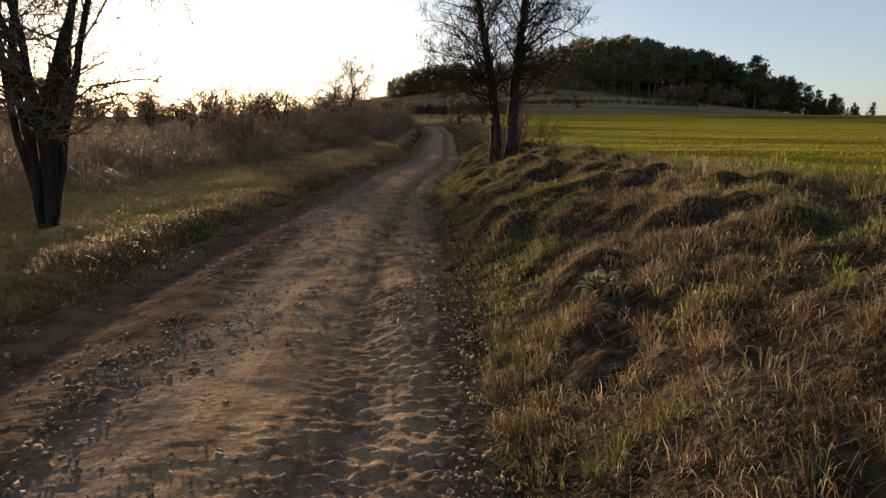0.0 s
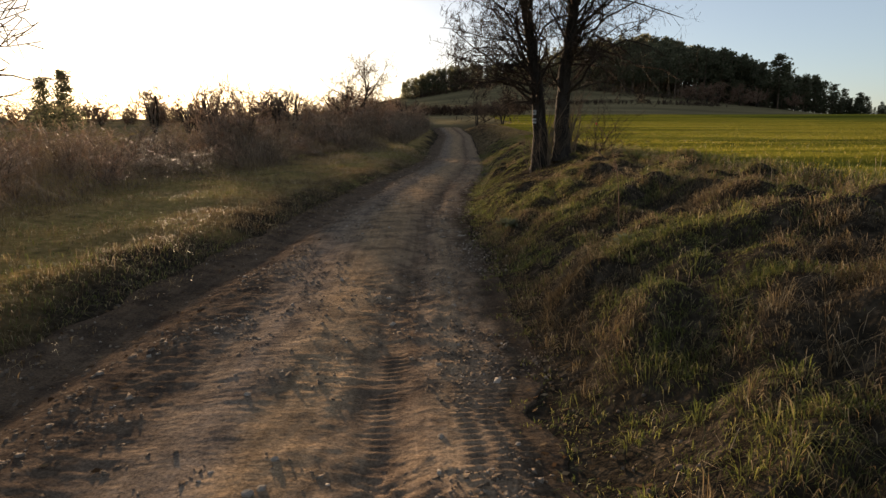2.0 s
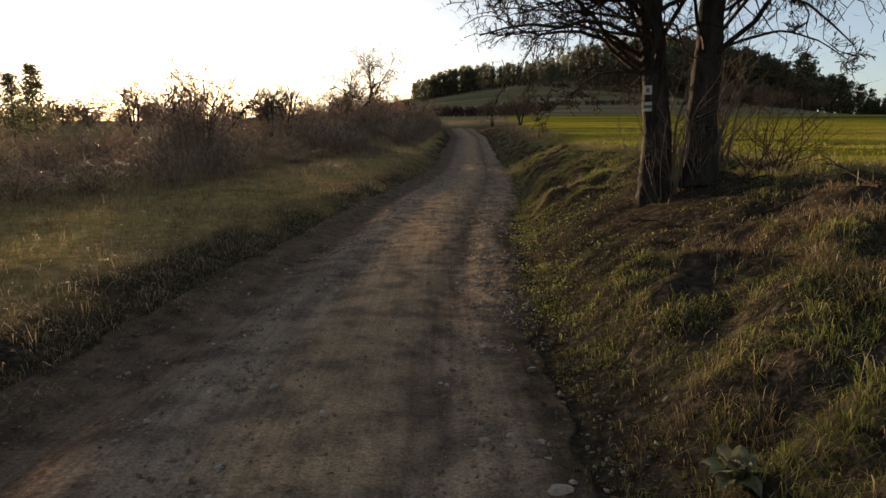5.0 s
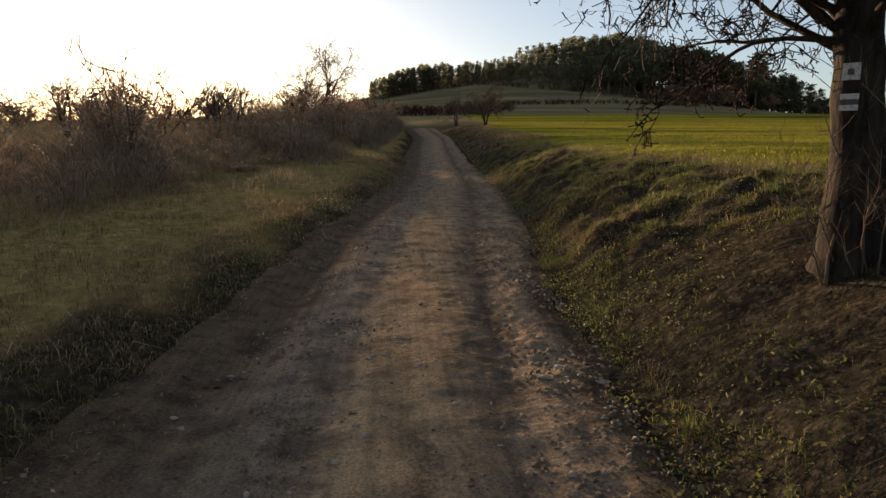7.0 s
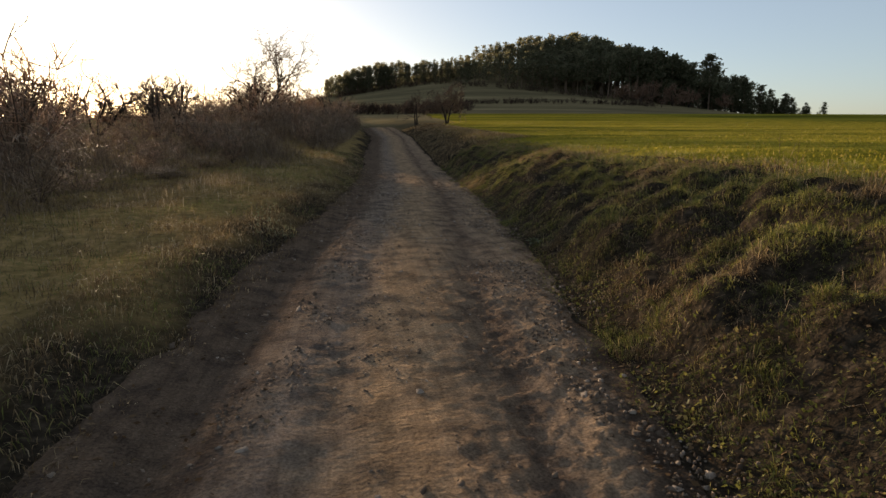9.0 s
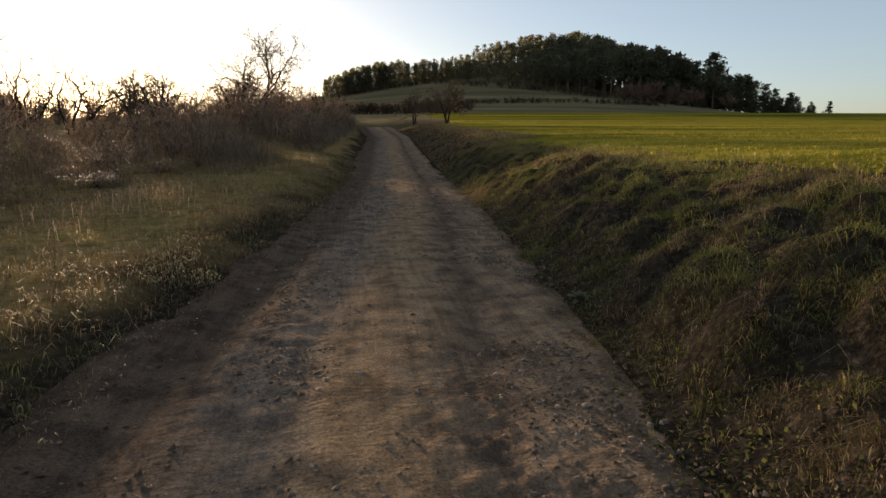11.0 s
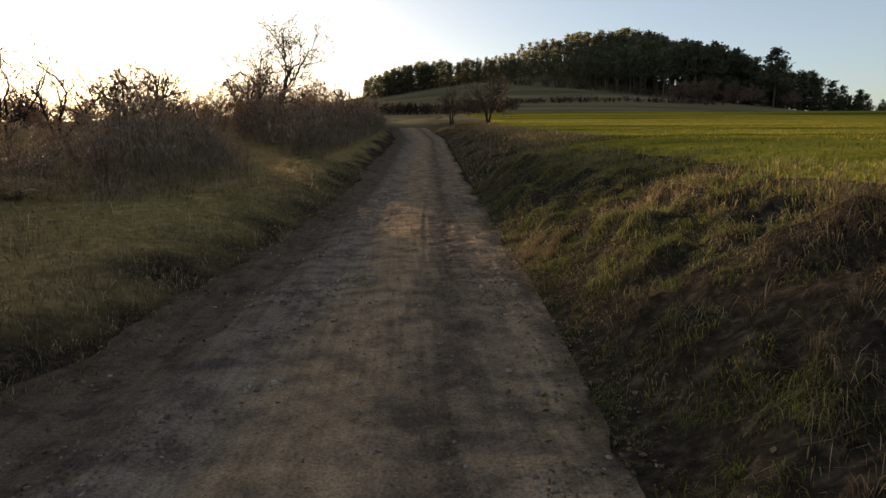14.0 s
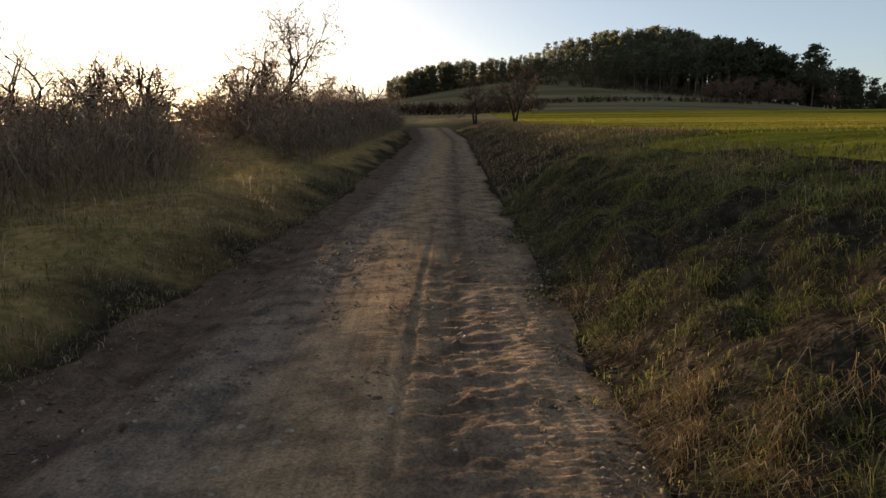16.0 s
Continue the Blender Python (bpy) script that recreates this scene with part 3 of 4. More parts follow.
    xy, h, lean = clumped(1700, 18, verge(-0.2, 1.1), (2, 46), 0.08, 0.075, 1.0)
    grass("verge_edge_grass", xy, h, RNG.uniform(0.003, 0.007, len(h)), STRAW, "withered grass along the shaded edge of the track", 1.0, lean=lean, z_of=lambda a, b: np.where(a > track_left(b), base_height(b) - 0.01, land(a, b)))
    # crop
    n = 45000
    y = 2 + 95 * RNG.random(n) ** 1.5
    x = field_left(y) - 0.2 + 40 * RNG.random(n) ** 1.7
    y = np.round(y / 0.16) * 0.16 + RNG.normal(0, 0.03, n)
    grass("crop_blades", np.stack([x, y], 1), RNG.uniform(0.04, 0.085, n), RNG.uniform(0.007, 0.016, n), CROP_BLADE, "young yellow-green blades of winter crop", 0.6, "crop", lambda a, b: land(a, b) + 0.03)


def build_far_crop():
    n = 32000
    y = 22 + 70 * RNG.random(n) ** 1.3
    x = field_left(y) + 0.2 + 70 * RNG.random(n) ** 1.4
    grass("far_crop", np.stack([x, y], 1), RNG.uniform(0.04, 0.075, n), RNG.uniform(0.012, 0.028, n), CROP_BLADE, "rows of young winter crop further out in the field", 0.8, "crop", lambda a, b: land(a, b) + 0.03)


# ---- trees ----
class Limbs:
    """Collects tapered tubes."""

    def __init__(self):
        self.v, self.f, self.n = [], [], 0
        self.least = 0.0

    def tube(self, pts, radii, sides):
        radii = np.maximum(radii, self.least)
        pts = np.asarray(pts, float)
        tang = np.gradient(pts, axis=0)
        tang /= np.linalg.norm(tang, axis=1)[:, None] + 1e-9
        ref = np.array([0, 0, 1.0]) if abs(tang[0][2]) < 0.8 else np.array([1.0, 0, 0])
        a = np.cross(tang, ref)
        a /= np.linalg.norm(a, axis=1)[:, None] + 1e-9
        b = np.cross(tang, a)
        ang = np.linspace(0, 2 * np.pi, sides, endpoint=False)
        ring = a[:, None] * np.cos(ang)[None, :, None] + b[:, None] * np.sin(ang)[None, :, None]
        v = pts[:, None] + ring * np.asarray(radii)[:, None, None]
        k = len(pts)
        self.v.append(v.reshape(-1, 3))
        i, j = np.meshgrid(np.arange(k - 1), np.arange(sides if sides > 2 else 1), indexing="ij")
        p, q = i * sides + j, i * sides + (j + 1) % sides
        self.f.append((np.stack([p, q, q + sides, p + sides], -1).reshape(-1, 4)) + self.n)
        self.n += k * sides

    def mesh(self, name, material):
        return raw_mesh(name, np.concatenate(self.v), np.concatenate(self.f), material, True)


def unit(v):
    return v / (np.linalg.norm(v) + 1e-9)


def grow(limbs, start, way, length, radius, level, rng, spec):
    """A crooked branch with its side branches. spec[level]: steps, sides, children, wander, angle, length share, upward pull."""
    steps, sides, kids, wander, angle, share, up = spec[level]
    pts, p, w = [start], np.array(start, float), unit(np.array(way, float))
    for _ in range(steps):
        w = unit(w + rng.normal(0, wander, 3) + (0, 0, up))
        p = p + w * length / steps
        pts.append(p.copy())
    tip = 0.25 if level < len(spec) - 1 else 0.4
    limbs.tube(pts, np.linspace(radius, radius * tip, steps + 1), sides)
    if level + 1 >= len(spec):
        return pts
    pts = np.array(pts)
    for k in range(kids):
        t = rng.uniform(0.22, 1.0) if level else rng.uniform(0.3, 1.0)
        i = min(int(t * steps), steps - 1)
        at = pts[i] + (pts[i + 1] - pts[i]) * (t * steps - i)
        along = unit(pts[i + 1] - pts[i])
        off = unit(np.cross(along, rng.normal(0, 1, 3)))
        ang = radians(angle) * rng.uniform(0.65, 1.3)
        grow(limbs, at, along * math.cos(ang) + off * math.sin(ang), length * share * rng.uniform(0.55, 1.2) * (1.15 - 0.5 * t),
             radius * (1 - 0.7 * t) * 0.6, level + 1, rng, spec)
    return pts


def thing(name, place, label, category, group=""):
    e = new(name)
    e.location = place
    return tagged(e, label, category, group)


def wayside_tree():
    """Twin-trunked bare tree on the bank, with sprouts round its foot and two painted trail marks."""
    rng = np.random.default_rng(11)
    foot = np.array([2.5, 18.03, float(land(2.5, 18.03)) - 0.05])
    tree = thing("wayside_tree", foot, "bare twin-trunked tree with sprouts on the grassy bank", "tree")
    crown = Limbs()
    crown.least = 0.0044
    branch = [(8, 5, 10, 0.22, 55, 0.45, 0.03), (5, 3, 9, 0.3, 58, 0.45, 0.01), (3, 2, 5, 0.42, 60, 0.5, 0.01), (2, 2, 0, 0.45, 0, 0, 0)]
    for off, course, radius in (((-0.20, 0.07), ((0, 0, 0), (-0.03, 0.02, 1.0), (-0.13, 0.03, 2.1), (-0.40, 0.1, 3.5), (-0.75, 0.2, 5.4)), 0.175),
                                ((0.25, -0.08), ((0, 0, 0), (-0.03, 0, 1.0), (0.04, 0.02, 2.2), (0.22, 0.0, 3.8), (0.42, 0.1, 6.0)), 0.18)):
        here = np.array([off[0], off[1], float(land(foot[0] + off[0], foot[1] + off[1])) - foot[2] - 0.08])
        pts = here + np.array(course)
        tt = np.linspace(0, 1, 26)
        fine = np.stack([np.interp(tt, np.linspace(0, 1, 5), pts[:, k]) for k in range(3)], 1)
        fine[1:-1] = (fine[:-2] + 2 * fine[1:-1] + fine[2:]) / 4
        fine[:, :2] += 0.012 * rng.normal(0, 1, (26, 2))
        rad = radius * (1 - 0.62 * tt) + 0.06 * np.exp(-tt * 16)
        trunk = Limbs()
        trunk.tube(fine, rad, 14)
        t_ob = part("trunk", trunk.mesh("trunk", BARK), tree, "dark grey-brown bark trunk")
        for k in range(68):
            t = rng.uniform(0.24, 1.0) ** 0.85
            at = np.array([np.interp(t, tt, fine[:, m]) for m in range(3)])
            az = rng.uniform(0, 2 * np.pi) if k % 2 else (rng.uniform(1.7, 4.4) if off[0] < 0 else rng.uniform(-1.4, 1.2))
            rise = rng.uniform(0.0, 0.8) if k % 3 == 0 else rng.uniform(0.6, 1.7)
            if math.sin(az) > 0.4:
                rise = max(rise, 1.0 if t < 0.6 else 0.3)
                az = -az if t < 0.32 else az
            limb = Limbs()
            limb.least = crown.least
            grow(limb, at, (math.cos(az), math.sin(az), rise), rng.uniform(1.4, 2.9) * (1.1 - 0.3 * t), 0.031 * (1.25 - 0.6 * t), 1 if k % 3 == 0 else 0, rng, branch)
            ends = np.concatenate(limb.v)
            # limbs that sank low behind the trunks have broken off
            if not ((ends[:, 1] > 0.6) & (ends[:, 2] + foot[2] < 1.72)).any():
                crown.v += limb.v
                crown.f += [f + crown.n for f in limb.f]
                crown.n += limb.n
        if off[0] < 0:
            # two painted trail marks on the side that faces the track
            for z, rows in ((1.13, (WHITE_PAINT,) * 1), (0.95, (WHITE_PAINT, DARK_PAINT, WHITE_PAINT))):
                c = np.array([np.interp(z + 0.05, fine[:, 2], fine[:, m]) for m in range(3)])
                r = float(np.interp(z + 0.05, fine[:, 2], rad)) + 0.004
                for k, mat in enumerate(rows):
                    hgt = 0.10 / len(rows)
                    z0 = z + 0.10 - hgt * (k + 1)
                    a0, a1 = -2.85, -2.15
                    ang = np.linspace(a0, a1, 7)
                    vs = [(c[0] + r * math.cos(a), c[1] + r * math.sin(a), zz) for zz in (z0, z0 + hgt) for a in ang]
                    fs = [(i, i + 1, i + 8, i + 7) for i in range(6)]
                    part("trail_mark", raw_mesh("trail_mark", vs, fs, mat), t_ob, "painted trail mark on bark")
                if len(rows) == 1:
                    vs = [(c[0] + (r + 0.003) * math.cos(a), c[1] + (r + 0.003) * math.sin(a), z + zz) for zz in (0.03, 0.065) for a in np.linspace(-2.62, -2.36, 4)]
                    part("trail_symbol", raw_mesh("trail_symbol", vs, [(i, i + 1, i + 5, i + 4) for i in range(3)], DARK_PAINT), t_ob, "dark symbol of the trail mark")
    # long knotty boughs reaching out over the edge of the track, set with short spurs

    def spurred(pts, radius, count, reach, level):
        pts = np.array(pts)
        for _ in range(count):
            t = rng.uniform(0.12, 1.0)
            f = t * (len(pts) - 1)
            i = min(int(f), len(pts) - 2)
            at = pts[i] + (pts[i + 1] - pts[i]) * (f - i)
            along = unit(pts[i + 1] - pts[i])
            off = unit(np.cross(along, rng.normal(0, 1, 3)))
            ang = radians(rng.uniform(35, 75))
            way = along * math.cos(ang) + off * math.sin(ang)
            ln = reach * rng.uniform(0.35, 1.15) * (1.2 - 0.6 * t)
            n = 5 if level else 2
            line, p, w = [at], at.copy(), way
            for _ in range(n):
                w = unit(w + rng.normal(0, 0.28, 3) + (0, 0, 0.03))
                p = p + w * ln / n
                line.append(p.copy())
            crown.tube(line, np.linspace(radius, radius * 0.5, n + 1), 3)
            if level:
                spurred(line, max(radius * 0.6, 0.0035), 7 if level > 1 else 5, 0.28 if level > 1 else 0.06, level - 1)

    for start, way, length, sag in (((-0.32, 0.1, 1.33), (-0.9, 0.25, 0.25), 1.5, 0.09), ((-0.3, 0.1, 1.73), (-0.75, 0.65, 0.3), 2.3, 0.05), ((-0.33, 0.1, 1.93), (-0.6, 0.8, 0.2), 3.1, 0.04),
                                    ((-0.35, 0.1, 2.13), (-0.9, 0.45, 0.2), 2.2, 0.04), ((-0.38, 0.12, 2.38), (-0.7, 0.75, 0.1), 3.1, 0.03), ((-0.42, 0.12, 2.68), (-0.85, 0.5, 0.1), 2.4, 0.03),
                                    ((-0.28, 0.1, 1.38), (-0.5, 0.9, 0.35), 1.7, 0.05), ((-0.3, 0.05, 1.78), (-0.9, -0.4, 0.3), 2.2, 0.03), ((-0.36, 0.05, 2.28), (-0.75, -0.7, 0.2), 2.3, 0.03),
                                    ((0.3, 0.0, 1.58), (0.95, 0.2, 0.35), 2.3, 0.05), ((0.32, 0.0, 1.98), (0.8, -0.6, 0.25), 2.5, 0.03), ((0.34, 0.0, 2.28), (0.7, 0.7, 0.25), 2.3, 0.03), ((0.26, 0.0, 1.88), (-0.2, 1.0, 0.25), 2.8, 0.04)):
        line, p, w = [np.array(start)], np.array(start, float), unit(np.array(way))
        for _ in range(14):
            w = unit(w + rng.normal(0, 0.085, 3) - (0, 0, 0.6 * sag))
            p = p + w * 0.86 * length / 14
            line.append(p.copy())
        crown.tube(line, np.linspace(0.02, 0.005, 15), 5)
        spurred(line, 0.005, 11, 0.6, 2)
    part("crown", crown.mesh("crown", DARK_TWIG), tree, "tangle of bare thorny twigs")
    sprouts = Limbs()
    stem = [(7, 4, 6, 0.13, 40, 0.4, 0.04), (3, 3, 3, 0.15, 40, 0.5, 0.02), (2, 3, 0, 0.2, 0, 0, 0)]
    for k in range(85):
        az, r = rng.uniform(0, 2 * np.pi), rng.uniform(0.1, 0.5)
        px, py = 0.05 + r * math.cos(az), 0.4 * math.sin(az) * r - 0.05
        pz = float(land(foot[0] + px, foot[1] + py)) - foot[2] - 0.03
        grow(sprouts, (px, py, pz), (math.cos(az) * (0.35 if k > 11 else 0.1), math.sin(az) * (0.3 if k > 11 else 0.1), 1), rng.uniform(0.4, 1.3) if k > 11 else rng.uniform(1.4, 2.2), rng.uniform(0.005, 0.009) if k > 11 else 0.015, 0, rng, stem)
    part("thicket", sprouts.mesh("thicket", TWIG), tree, "thin brown shoots round the foot")
    # low arching bush beside it
    place = np.array([3.75, 18.3, float(land(3.75, 18.3)) - 0.03])
    bush = thing("bush", place, "low arching bare bush beside the twin-trunked tree", "bush")
    arch = Limbs()
    spec = [(8, 4, 9, 0.2, 55, 0.45, -0.07), (4, 3, 7, 0.3, 55, 0.5, -0.03), (2, 2, 0, 0.4, 0, 0, 0)]
    for k in range(26):
        az = rng.uniform(0, 2 * np.pi)
        grow(arch, (rng.normal(0, 0.15), rng.normal(0, 0.15), 0), (math.cos(az) * 0.6, math.sin(az) * 0.6, 1), rng.uniform(0.7, 1.5), 0.008, 0, rng, spec)
    part("crown", arch.mesh("crown", DARK_TWIG), bush)


def bare_tree(name, x, y, height, spread, stems, seed, label, twig=TWIG, dense=1.0, group="", least=0.0, crook=1.0):
    rng = np.random.default_rng(seed)
    tree = thing(name, (x, y, float(land(x, y)) - 0.05), label, "tree", group)
    trunk, crown = Limbs(), Limbs()
    crown.least = least
    spec = [(6, 5, int(9 * dense), 0.13, 45, 0.5, 0.05), (6, 4, int(8 * dense), 0.2 * crook, 38 + 10 * crook, 0.55, 0.03), (3, 3, int(6 * dense), 0.2 * crook, 36 + 12 * crook, 0.5, 0.02), (2, 3, 0, 0.25, 0, 0, 0)]
    for k in range(stems):
        az = 2 * np.pi * k / stems + rng.uniform(-0.4, 0.4)
        out = spread / height * rng.uniform(0.1, 0.42)
        n = 12
        pts = [np.array([0.06 * math.cos(az), 0.06 * math.sin(az), 0.0])]
        w = unit(np.array([math.cos(az) * out, math.sin(az) * out, 1.0]))
        for _ in range(n):
            w = unit(w + rng.normal(0, 0.07 * crook, 3))
            pts.append(pts[-1] + w * height * 0.75 / n)
        r0 = (0.02 * height / math.sqrt(stems) + 0.02) * (1.5 if crook != 1.0 or y > 60 else 1.0)
        trunk.tube(pts, np.linspace(r0, r0 * 0.4, n + 1), 8)
        for _ in range(int(12 * dense / math.sqrt(stems)) + 3):
            t = rng.uniform(0.25, 1.0)
            i = min(int(t * n), n - 1)
            a2 = rng.uniform(0, 2 * np.pi)
            grow(crown, pts[i], (math.cos(a2), math.sin(a2), rng.uniform(0.2, 1.2)), spread * rng.uniform(0.45, 0.9) * (1.2 - 0.6 * t), r0 * 0.38 * (1.3 - t), 1, rng, spec)
    part("trunk", trunk.mesh("trunk", BARK), tree)
    part("crown", crown.mesh("crown", twig), tree)
    return tree


def crooked_tree(name, x, y, height, reach, seed, label, leafy=False):
    """Old field tree: a few stems leave the ground together, fork and arch outwards into twigs."""
    rng = np.random.default_rng(seed)
    tree = thing(name, (x, y, float(land(x, y)) - 0.1), label, "tree")
    trunk, crown = Limbs(), Limbs()
    crown.least = 0.013 if leafy else 0.009
    tips = []

    def arm(start, way, length, radius, level):
        n = 6 if level < 3 else 3
        pts, p, w = [start], np.array(start, float), unit(np.array(way, float))
        for _ in range(n):
            w = unit(w + rng.normal(0, 0.17 + 0.05 * level, 3) + (0, 0, 0.03 if level else 0.05))
            p = p + w * length / n
            pts.append(p.copy())
        (trunk if level < 1 else crown).tube(pts, np.linspace(radius, radius * 0.55, n + 1), 5 if level < 2 else 3)
        if level == 4:
            tips.append(pts[-1])
            return
        for k in range(((4, 4, 4, 4) if leafy else (4, 4, 3, 3))[level]):
            i = n if k == 0 else int(rng.integers(1, n + 1))
            along = unit(pts[i] - pts[i - 1])
            off = unit(np.cross(along, rng.normal(0, 1, 3)))
            ang = radians(rng.uniform(18, 52))
            arm(pts[i], along * math.cos(ang) + off * math.sin(ang), length * rng.uniform(0.5, 0.78), radius * (0.6 if k == 0 else 0.5), level + 1)

    for k in range(4):
        az = 2 * np.pi * k / 4 + rng.uniform(-0.5, 0.5)
        lean = reach / height * rng.uniform(0.35, 0.95)
        arm((0.25 * math.cos(az), 0.25 * math.sin(az), 0), (lean * math.cos(az), lean * math.sin(az), 1), height * rng.uniform(0.36, 0.46), 0.0125 * height, 0)
    part("trunk", trunk.mesh("trunk", BARK), tree)
    part("crown", crown.mesh("crown", DARK_TWIG), tree)
    if leafy:
        c = np.repeat(np.array(tips), 5, 0)
        c = c + rng.normal(0, 0.16, c.shape)
        v = np.stack([c + rng.normal(0, 0.045, c.shape) for _ in range(3)], 1).reshape(-1, 3)
        part("leaves", raw_mesh("leaves", v, np.arange(len(v)).reshape(-1, 3), LEAF_LITTER), tree, "withered brown leaves left on the twigs")
    return tree


def shrub_kind(seed, twig, size, least=0.009, kids=7):
    rng = np.random.default_rng(seed)
    shrub = thing("hedgerow_shrub", (0, 0, 0), "", "shrub", "shrubs of the hedgerow")
    stems, twigs = Limbs(), Limbs()
    twigs.least = least
    spec = [(5, 3, 0, 0.1, 40, 0.5, 0.03), (2, 3, kids, 0.22, 45, 0.6, 0.05), (2, 2, 0, 0.3, 0, 0, 0)]
    for k in range(11):
        az = rng.uniform(0, 2 * np.pi)
        h = size * rng.uniform(0.55, 1.05)
        pts = grow(stems, (0.02 * math.cos(az), 0.02 * math.sin(az), -0.05), (math.cos(az) * rng.uniform(0.1, 0.75), math.sin(az) * rng.uniform(0.1, 0.75), 1), h, 0.016, 0, rng, spec[:1])
        for _ in range(7):
            i = rng.integers(1, len(pts))
            a2 = rng.uniform(0, 2 * np.pi)
            grow(twigs, pts[i], (math.cos(a2), math.sin(a2), rng.uniform(-0.1, 1.1)), h * rng.uniform(0.22, 0.45), 0.012, 1, rng, spec)
    part("trunk", stems.mesh("trunk", SCRUB_TWIG), shrub)
    part("crown", twigs.mesh("crown", twig), shrub)
    return shrub


HEDGE_Y = (10, 18, 28, 40, 52, 62, 78, 96)
HEDGE_X = (-6.8, -7.4, -6.0, -3.9, -2.3, -1.5, -0.6, -0.6)
LANE = math.tan(SUN_AZ)
TRACK_Y = np.arange(0.0, 90.0, 1.0)
TRACK_LANE = 0.5 * (track_left(TRACK_Y) + track_right(TRACK_Y)) + LANE * TRACK_Y


def hedge_top(x, y):
    """Height of the hedgerow's growth: tall stands, and low openings through which the evening sun reaches the track."""
    x, y = np.asarray(x, float), np.asarray(y, float)
    lane = x + LANE * y
    run = np.clip(y - np.interp(lane, TRACK_LANE, TRACK_Y), 0, None) / math.cos(SUN_AZ)
    full = np.interp(y, (12, 24, 36, 46, 56, 66, 80, 100), (1.9, 1.8, 1.9, 2.1, 2.5, 3.0, 3.6, 3.6)) * np.interp(x, (-30, -18, -9, -3), (0.75, 0.8, 0.95, 1.0))
    lit = ((lane > 0.5) & (lane < 3.6)) | ((lane > 5.8) & (lane < 11.5)) | ((lane > 15.2) & (lane < 18.2))
    dark = ((lane > 3.9) & (lane < 5.5)) | ((lane > 11.8) & (lane < 15.0)) | ((lane > 18.4) & (lane < 21.4))
    low = np.minimum(full, np.clip(math.tan(SUN_EL) * run - land(x, y) - 0.4, 0.1, None))
    high = np.maximum(full, np.minimum(0.1 * run + 1.1 + 0.5 * (lane > 18), np.where((lane > 11) & (lane < 16), 2.6, 3.8)))
    high = np.where((lane > 4.0) & (lane < 5.5), np.maximum(high, np.minimum(0.1 * run + 1.4, 4.2)), high)
    return np.where(lit, low, np.where(dark, high, full))


def build_hedgerow():
    rng = np.random.default_rng(23)
    kinds = [(shrub_kind(s, m, z), z, lab) for s, m, z, lab in (
        (1, HEDGE_TWIG, 2.4, "dense brown leafless hedgerow shrub beside the track"), (2, RED_HEDGE_TWIG, 2.2, "reddish-brown leafless thorn shrub in the hedgerow"),
        (3, HEDGE_TWIG, 2.8, "tall bare grey-brown shrub in the hedgerow"), (4, RED_HEDGE_TWIG, 2.5, "tangled rust-brown leafless bramble shrub"))]
    used = set()
    k = 0
    for row in range(5):
        y = 9.5 + rng.uniform(0, 2)
        while y < 100:
            x = float(np.interp(y, HEDGE_Y, HEDGE_X)) - 0.5 - row * (1.7 + 0.018 * y) - rng.uniform(0, 1.0)
            if float(hedge_top(x, y)) < 0.5:
                y += 1.2
                continue
            src, z, lab = kinds[k % 4]
            s = rng.uniform(0.85, 1.1) * float(hedge_top(x, y)) / (1.2 * z) * (1.0 if row else 0.8)
            m = pose(x, y, float(land(x, y)), rng.uniform(-5, 5), rng.uniform(-5, 5), rng.uniform(0, 360))
            wide = max(1.2 * s, 0.75)
            if k % 4 not in used:
                used.add(k % 4)
                src.matrix_basis = m
                src.scale = (wide, wide, s)
                tagged(src, lab)
            else:
                ob = copy_thing(src, m)
                ob.scale = (wide, wide, s)
            k += rng.integers(1, 4)
            y += rng.uniform(1.7, 2.5) + 0.015 * y


def hedge_bottom():
    """Brambles and dead growth that close the hedgerow between its shrubs."""
    n = 42000
    y = 9.5 + 87 * RNG.random(n) ** 1.1
    x = np.interp(y, HEDGE_Y, HEDGE_X) + 0.7 - (7.0 + 0.03 * y) * RNG.random(n) ** 1.3
    h = RNG.uniform(0.2, 0.85, n) * hedge_top(x, y) * (0.85 + 0.4 * np.clip(fbm(x * 0.5, y * 0.5, 2, 191), -0.5, 0.8))
    front = np.interp(y, HEDGE_Y, HEDGE_X) - x
    h = h * (0.45 + 0.55 * sstep(-0.7, 1.2, front))
    grass("bramble_thicket", np.stack([x, y], 1), h, RNG.uniform(0.004, 0.010, n) * np.interp(y, (10, 40), (0.7, 1.5)), SCRUB_BLADE, "tangled brown brambles filling the foot of the hedgerow", 1.5, "brambles")


def build_far_shrubs():
    """Shrubs on the rise behind the hedgerow."""
    rng = np.random.default_rng(29)
    kinds = [shrub_kind(s, m, z, 0.028, 3) for s, m, z in ((5, HEDGE_TWIG, 2.6), (6, RED_HEDGE_TWIG, 3.0))]
    for k in range(84):
        x, y = rng.uniform(-70, -6), rng.uniform(98, 128)
        m = pose(x, y, float(land(x, y)), 0, 0, rng.uniform(0, 360))
        ob = kinds[k] if k < 2 else copy_thing(kinds[k % 2], m)
        ob.matrix_basis = m
        s = rng.uniform(0.8, 1.6)
        ob.scale = (1.3 * s, 1.3 * s, s)
        ob.name = "background_shrub"
        tagged(ob, "distant leafless shrub on the rise behind the hedgerow", "shrub", "shrubs behind the hedgerow")


